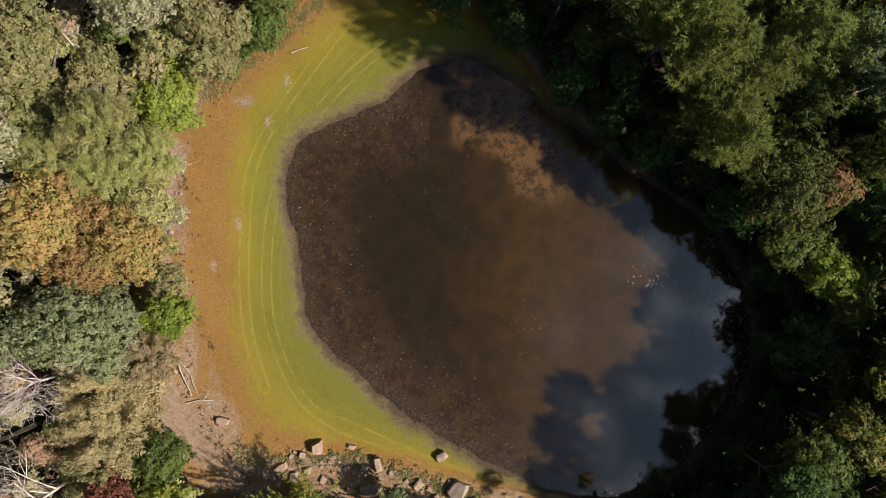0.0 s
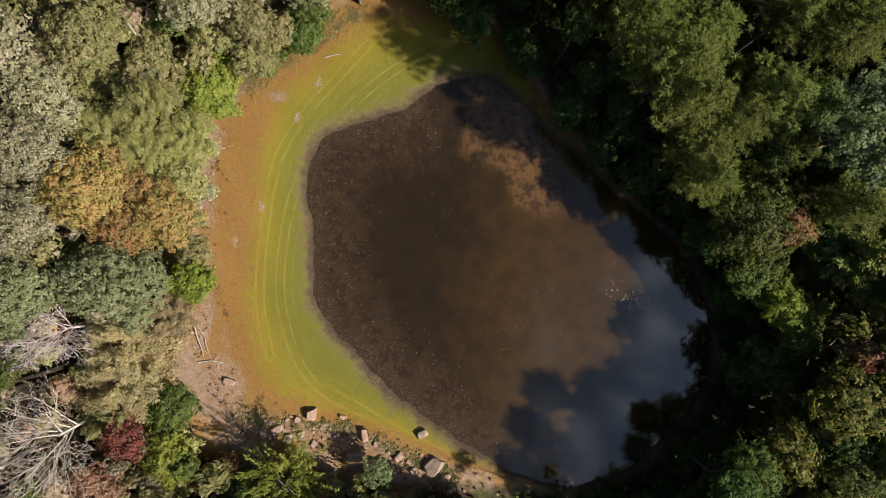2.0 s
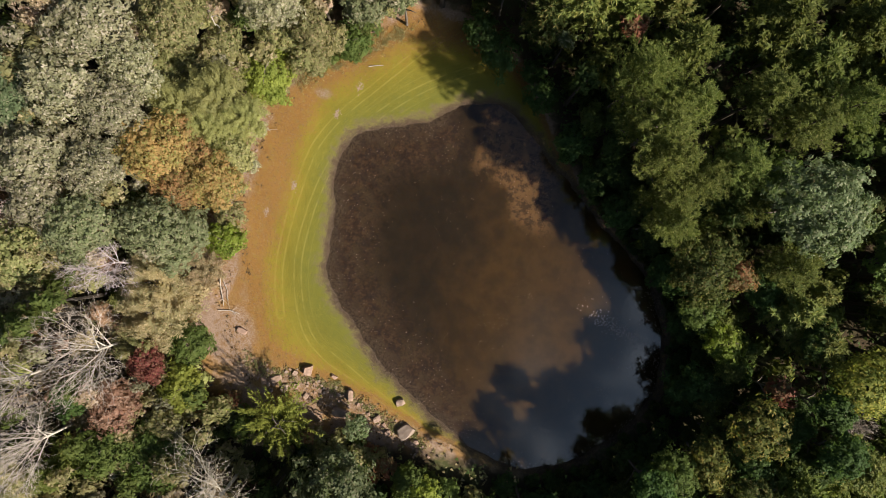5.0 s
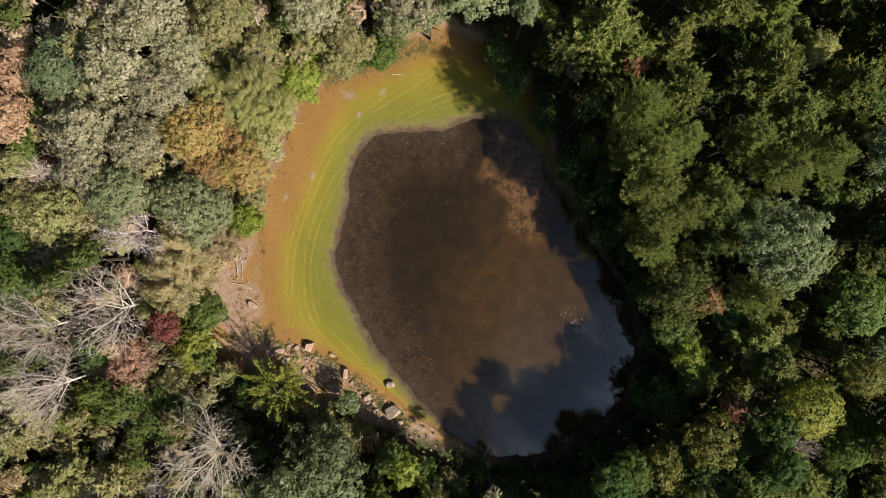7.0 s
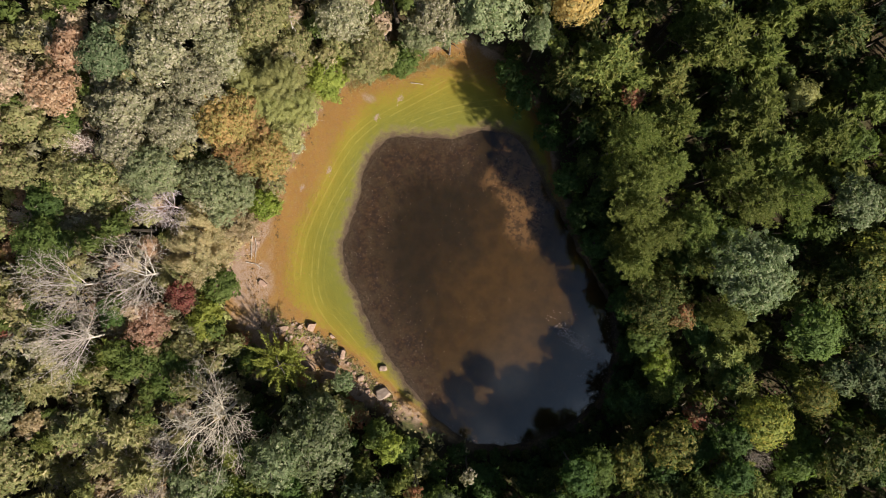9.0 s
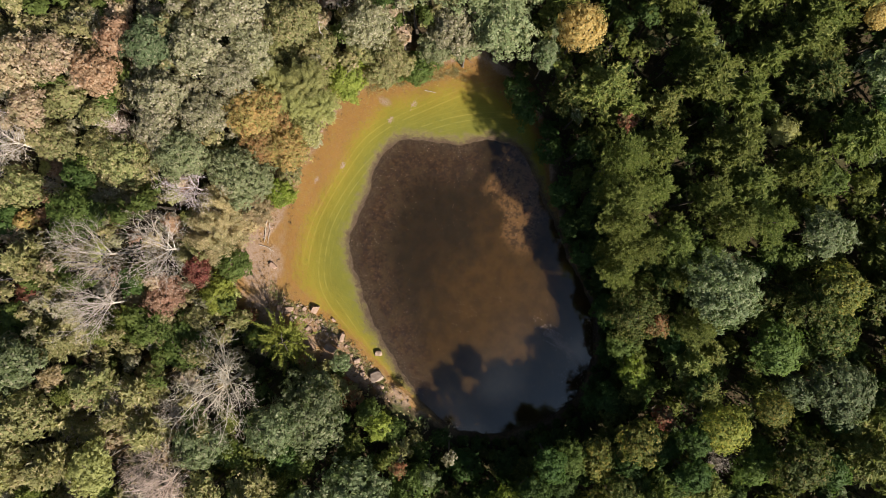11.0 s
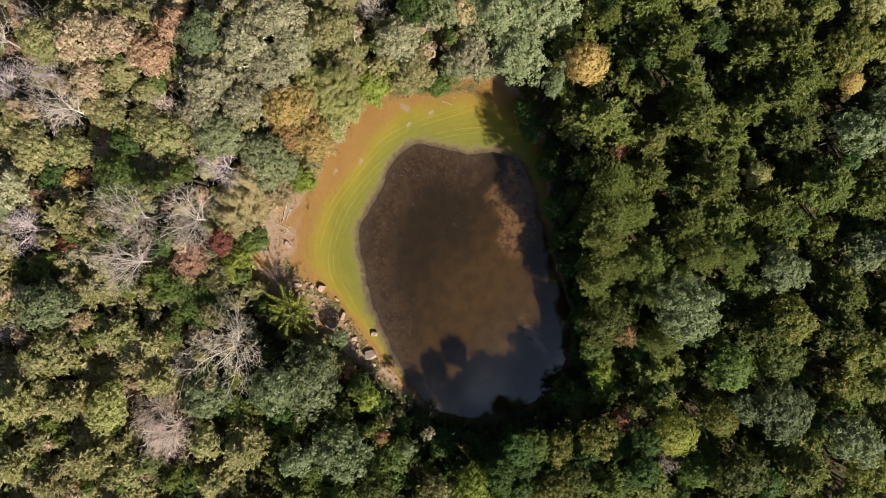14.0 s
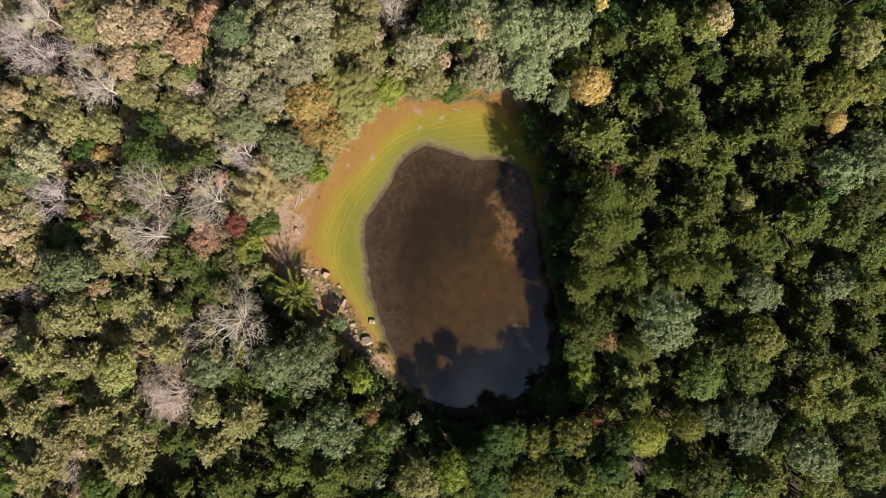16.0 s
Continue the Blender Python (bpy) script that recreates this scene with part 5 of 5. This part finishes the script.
PALE_DRIFT = tint_material("pale_drift", (0.44, 0.31, 0.27), (0.50, 0.39, 0.35), (0.36, 0.25, 0.20))


def rock_mesh(seed, cuts=3):
    """A weathered block: a ball cut flat on six uneven sides, with knocked-off corners, about 1 m across."""
    rng = random.Random(seed)
    bm = bmesh.new()
    bmesh.ops.create_icosphere(bm, subdivisions=cuts, radius=0.72)
    sides = ((1, 0, 0), (-1, 0, 0), (0, 1, 0), (0, -1, 0), (0, 0, 1), (0, 0, -1))
    planes = [(Vector([c + rng.gauss(0, 0.17) for c in d]).normalized(), rng.uniform(0.36, 0.48)) for d in sides]
    planes += [(Vector((rng.gauss(0, 1), rng.gauss(0, 1), rng.uniform(0.1, 0.8))).normalized(), rng.uniform(0.44, 0.54)) for i in range(5)]
    for v in bm.verts:
        for d, k in planes:
            over = v.co.dot(d) - k
            if over > 0:
                v.co -= d * over
        v.co += Vector((rng.gauss(0, 1), rng.gauss(0, 1), rng.gauss(0, 1))) * 0.008
    me = bpy.data.meshes.new("rock")
    bm.to_mesh(me)
    bm.free()
    me.materials.append(STONE)
    return me


ROCK = [rock_mesh(s) for s in range(6)]
SMALL_ROCK = [rock_mesh(20 + s, 2) for s in range(5)]


def rock(x, y, long, wide, high, turn, which, label, name="rock"):
    ob = new(name, which)
    z = float(ground_height(np.array([x]), np.array([y]))[0])
    ob.matrix_world = pose(x, y, z + high * 0.22, 0, 0, turn) @ Matrix.Diagonal((long * 0.92, wide * 0.92, high, 1))
    return tagged(ob, label, "rock", "rocks along the bank")


rock(-11.15, -17.55, 1.35, 1.3, 1.0, 15, ROCK[0], "large pinkish boulder on the grass edge", "boulder")
rock(1.25, -21.3, 2.2, 1.8, 1.2, 50, ROCK[1], "large pale weathered boulder on the bare bank", "boulder")
rock(-19.4, -15.15, 1.3, 0.8, 0.5, -8, ROCK[5], "pale flat stone on bare soil")
rock(-0.1, -18.35, 1.15, 0.95, 0.75, 30, ROCK[3], "tan rock standing in the grass")
rock(-5.75, -19.0, 0.9, 1.5, 0.8, 12, ROCK[4], "pinkish grey rock on the bare bank")
rock(-6.4, -21.25, 2.2, 1.2, 0.8, 5, ROCK[5], "flat grey slab in the trees' shade")
rock(-2.2, -20.8, 1.0, 0.8, 0.7, 40, ROCK[2], "small tan rock on the bare bank")
rock(-8.1, -17.5, 0.9, 0.5, 0.4, -20, ROCK[0], "flat pale stone in the grass")
rock(-12.4, -18.2, 0.8, 0.6, 0.5, 70, ROCK[4], "small pink stone by the boulder")
rock(-14.3, -19.4, 1.4, 1.0, 0.5, 35, ROCK[5], "broken pinkish slab of bedrock")
rock(-13.2, -20.2, 1.2, 0.9, 0.5, 80, ROCK[1], "broken pinkish slab of bedrock")
rock(-15.6, -19.9, 1.0, 0.8, 0.4, 110, ROCK[3], "broken pinkish slab of bedrock")
rock(-12.0, -19.6, 0.9, 0.7, 0.4, 10, ROCK[0], "broken pinkish slab of bedrock")
rock(-10.6, -20.4, 0.8, 0.6, 0.4, 60, ROCK[2], "broken pinkish slab of bedrock")
rock(2.6, -22.3, 1.1, 0.8, 0.6, 20, ROCK[3], "small tan rock on the bare bank")
rock(-0.6, -22.0, 0.8, 0.7, 0.5, 130, ROCK[4], "small tan rock on the bare bank")
stone_rng = random.Random(4)
for i in range(90):
    p = BANK[stone_rng.randrange(len(BANK))]
    s = stone_rng.uniform(0.14, 0.55)
    rock(p[0] + stone_rng.gauss(0, 0.6), p[1] + stone_rng.gauss(0, 0.7), s, s * stone_rng.uniform(0.6, 1), s * 0.6, stone_rng.uniform(0, 360), stone_rng.choice(SMALL_ROCK), "small loose stone on the bare bank", "stone")
for i in range(16):
    p = EDGE[stone_rng.randrange(len(EDGE))]
    s = stone_rng.uniform(0.15, 0.5)
    rock(p[0] + stone_rng.gauss(0, 0.5), p[1] + stone_rng.gauss(0, 0.6), s, s * stone_rng.uniform(0.6, 1), s * 0.5, stone_rng.uniform(0, 360), stone_rng.choice(SMALL_ROCK), "small pale stone at the clearing's edge", "stone")


def fallen_pole(points, radius, label, twigs=0, seed=1):
    rng = random.Random(seed)
    t = Tubes()
    n = len(points)
    lifted = [(x, y, float(ground_height(np.array([x]), np.array([y]))[0]) + z) for x, y, z in points]
    t.add(lifted, [radius * (1 - 0.65 * i / (n - 1)) for i in range(n)], 7)
    me = t.mesh("fallen_pole")
    me.materials[0] = DEAD_WOOD
    ob = tagged(new("fallen_pole", me), label, "dead wood")
    for i in range(twigs):
        a, b = lifted[-2], lifted[-1]
        q = Tubes()
        f = rng.uniform(0, 0.9)
        p = Vector(a).lerp(Vector(b), f)
        e = (Vector(b) - Vector(a)).normalized() + Vector((rng.uniform(-0.8, 0.8), rng.uniform(-0.8, 0.8), rng.uniform(0, 0.4)))
        q.add([p, p + e * 0.5, p + e * 0.9 + Vector((0, 0, 0.05))], [radius * 0.4, radius * 0.28, radius * 0.1], 5)
        me = q.mesh("branch")
        me.materials[0] = DEAD_WOOD
        br = new("branch", me)
        br.parent = ob
    return ob


fallen_pole([(-23.45, -9.8, 0.16), (-23.15, -10.7, 0.2), (-22.85, -11.4, 0.19), (-22.45, -12.2, 0.16), (-22.15, -12.95, 0.1)], 0.075, "pale bleached crooked pole lying on bare soil", 3, 1)
fallen_pole([(-23.2, -9.9, 0.12), (-22.6, -10.7, 0.16), (-22.2, -11.2, 0.16), (-22.05, -12.0, 0.13)], 0.05, "pale bleached branch lying on bare soil", 3, 2)
fallen_pole([(-22.6, -13.6, 0.08), (-21.4, -13.3, 0.12), (-20.2, -13.4, 0.1)], 0.06, "dark dead branch on bare soil", 3, 3)
fallen_pole([(-13.4, 17.3, 0.1), (-12.6, 17.6, 0.1), (-11.8, 17.8, 0.1)], 0.05, "thin fallen branch at the grass edge", 1, 4)
fallen_pole([(-24.0, 7.4, 0.1), (-23.0, 7.5, 0.1), (-22.2, 7.4, 0.1)], 0.05, "thin fallen branch at the grass edge", 1, 5)


def dead_tree(trunk, branches, radius, label):
    """A dead leaning stem with a few crooked branches left on it."""
    t = Tubes()
    t.add(trunk, [radius * (1 - 0.7 * i / (len(trunk) - 1)) for i in range(len(trunk))], 7)
    root = new("dead_tree")
    root.empty_display_size = 0.3
    for name, tube in [("trunk", t)] + [("branch", q) for q in branches]:
        if name == "branch":
            q = Tubes()
            q.add(tube, [radius * 0.34 * (1 - 0.8 * i / (len(tube) - 1)) for i in range(len(tube))], 5)
            tube = q
        me = tube.mesh(name)
        me.materials[0] = DEAD_WOOD
        new(name, me).parent = root
    return tagged(root, label, "tree")


dead_tree([(-30.4, 17.6, -0.1), (-30.0, 17.5, 4.0), (-29.4, 17.0, 8.6), (-28.6, 16.5, 9.3), (-27.9, 15.8, 9.4), (-27.3, 15.0, 9.2)],
          [[(-28.2, 16.1, 9.35), (-27.6, 16.3, 9.6), (-27.5, 16.6, 9.7)], [(-27.8, 15.7, 9.4), (-27.3, 15.9, 9.6), (-26.6, 15.7, 9.7)],
           [(-27.4, 15.2, 9.2), (-26.9, 15.0, 9.3), (-26.7, 14.6, 9.2), (-27.0, 14.3, 9.1)]], 0.13, "dead grey stem with crooked bare branches above scrub")
dead_tree([(-33.6, 17.2, -0.1), (-33.2, 17.0, 5.0), (-32.2, 16.6, 8.0), (-31.2, 16.5, 8.3), (-30.5, 16.4, 8.2)],
          [[(-31.2, 16.5, 8.3), (-30.8, 16.8, 8.5), (-30.3, 16.9, 8.5)]], 0.11, "dead grey stem with crooked bare branches above scrub")


def scatter(name, mat, x, y, size, ratio, lift, flat, rng, label, category, at=None):
    z = ground_height(x, y) if at is None else np.full(len(x), at)
    P = np.stack([x, y, z + lift], 1)
    N = rng.normal(size=P.shape) * np.array([1, 1, 0.4]) * (1 - flat) + np.array([0, 0, flat])
    me = tri_mesh(name, leaf_tris(P, N, size, ratio, rng, 0.1))
    me.materials[0] = mat
    return tagged(new(name, me), label, category, kind="stuff")


small = np.random.default_rng(12)
x, y = small.uniform(-28, 12, 160000), small.uniform(-25, 25, 160000)
d, u = shore_and_band(x, y)
u = u + small.normal(size=len(u)) * 0.12
k = (u > 0.12) & (u < 1.15) & (d > 0.5)
k &= np.abs(track_distance(x, y) - 0.42) > 0.14
scatter("grass", BLADE, x[k][:38000], y[k][:38000], 0.085, 0.5, 0.012, 0.62, small, "short mown yellow-green grass", "grass")
k = (u > 0.95) & (u < 2.6) & (d > 1.0)
scatter("leaf_litter", DRY_LEAF, x[k][:26000], y[k][:26000], 0.105, 0.8, 0.016, 0.88, small, "orange-brown dry leaves strewn on the ground", "leaf litter")
# darker heaps of leaves along the wood's edge
cx, cy = small.uniform(-28, 4, 4000), small.uniform(-23, 24, 4000)
d, u = shore_and_band(cx, cy)
patch = np.sin(cx * 0.9 + 1.0) * np.sin(cy * 0.7) + 0.5 * np.sin(cx * 2.3 + cy * 1.7)
k = (u > 1.75) & (u < 2.8) & (d > 1.5) & (patch > 0.35)
cx, cy = np.repeat(cx[k], 7), np.repeat(cy[k], 7)
scatter("wet_leaves", DARK_LEAF, cx + small.normal(size=len(cx)) * 0.10, cy + small.normal(size=len(cx)) * 0.09, 0.13, 0.8, 0.03, 0.6, small, "dark clumps of fallen leaves by the wood's edge", "leaf litter")
# gravel and stubble along the waterline
a = small.uniform(-math.pi, math.pi, 15000)
off = np.abs(small.normal(size=15000)) * (0.50 + 0.30 * np.sin(7 * a + 1) * np.sin(3 * a)) - 0.40 + 0.25 * np.sin(11 * a)
q = pond_radius(a) + off
x, y = MID_X + q * np.cos(a), MID_Y + q * np.sin(a)
scatter("shore_gravel", GRAVEL, x, y, 0.085, 0.9, 0.02, 0.65, small, "grey-brown gravel and stubble along the waterline", "gravel")
# leaves afloat
x, y = small.uniform(-14, 26, 9000), small.uniform(-24, 14, 9000)
d, u = shore_and_band(x, y)
k = (d < -0.2) & (small.random(9000) < np.clip(0.46 + d * 0.045, 0.01, 0.42) * np.where(x < 6, 1, 0.3) * np.where(np.sin(x * 1.1 + 2 * np.sin(y * 0.5)) > 0.1, 1.3, 0.45))
for px, py, n, spread in ((0.4, 3.2, 22, 1.2), (10.6, -2.8, 12, 1.0), (7.6, -7.5, 40, 1.6), (22.0, -11.5, 40, 0.8), (7.5, -19.5, 60, 1.2)):
    x, y = np.append(x, px + small.normal(size=n) * spread), np.append(y, py + small.normal(size=n) * spread)
    k = np.append(k, np.ones(n, bool))
d, u = shore_and_band(x, y)
k &= d < -0.15
scatter("floating_leaves", FLOAT_LEAF, x[k], y[k], 0.062, 0.8, 0.012, 0.97, small, "pale fallen leaves floating on the pond", "leaves", WATER)
# floating drift in the trees' shelter, its colour lightened for the sky it mirrors
dx, dy = [], []
for px, py, n, spread in ((18.3, -2.7, 16, 0.80), (19.2, -3.3, 30, 0.70), (20.2, -3.5, 91, 0.61), (21.8, -4.2, 118, 0.61), (23.5, -4.5, 77, 0.61), (25.2, -5.2, 62, 0.61), (25.9, -6.4, 42, 0.61), (24.8, -7.8, 28, 0.61), (25.1, -2.3, 35, 0.61)):
    dx += list(px + small.normal(size=n) * spread * 1.3)
    dy += list(py + small.normal(size=n) * spread * 0.6)
a = small.uniform(radians(-65), radians(15), 260)
q = pond_radius(a) - np.abs(small.normal(size=260)) * 0.5
dx, dy = np.append(dx, MID_X + q * np.cos(a)), np.append(dy, MID_Y + q * np.sin(a))
k = shore_and_band(dx, dy)[0] < -0.1
scatter("floating_drift", PALE_DRIFT, dx[k], dy[k], 0.10, 0.9, 0.014, 0.95, small, "pinkish drift on the water, coloured pale for the sky it mirrors", "drift", WATER)
# weeds on the stony bank
wx, wy = [], []
for i in range(300):
    p = BANK[small.integers(len(BANK))]
    bx, by = p[0] + small.normal() * 0.5, p[1] + 0.5 + small.normal() * 0.45
    wx += list(bx + small.normal(size=12) * 0.13)
    wy += list(by + small.normal(size=12) * 0.13)
scatter("weeds", LEAF_MAT["olive"], np.array(wx), np.array(wy), 0.16, 0.6, 0.12, 0.5, small, "low olive weeds among the stones", "weeds")
px, py = np.repeat([-18.1, -15.5, -13.8, -20.3], 60), np.repeat([2.2, 11.3, 14.8, -1.5], 60)
scatter("pale_grit", STONE, px + small.normal(size=240) * 0.16, py + small.normal(size=240) * 0.26, 0.12, 0.9, 0.02, 0.9, small, "pale grit worn through the grass", "gravel")

# pale dry weeds where the litter meets the trees
wx, wy = [], []
for i in range(420):
    f = small.random()
    bx, by = -20.4 + 11.0 * f - 1.6 * small.random() ** 1.4 + small.normal() * 0.3, 12.8 + 9.0 * f + 1.3 * small.random() + small.normal() * 0.3
    wx += list(bx + small.normal(size=13) * 0.16)
    wy += list(by + small.normal(size=13) * 0.16)
scatter("dry_weeds", LEAF_MAT["moss"], np.array(wx), np.array(wy), 0.13, 0.42, 0.14, 0.55, small, "pale yellowish weeds between leaf litter and trees", "weeds")
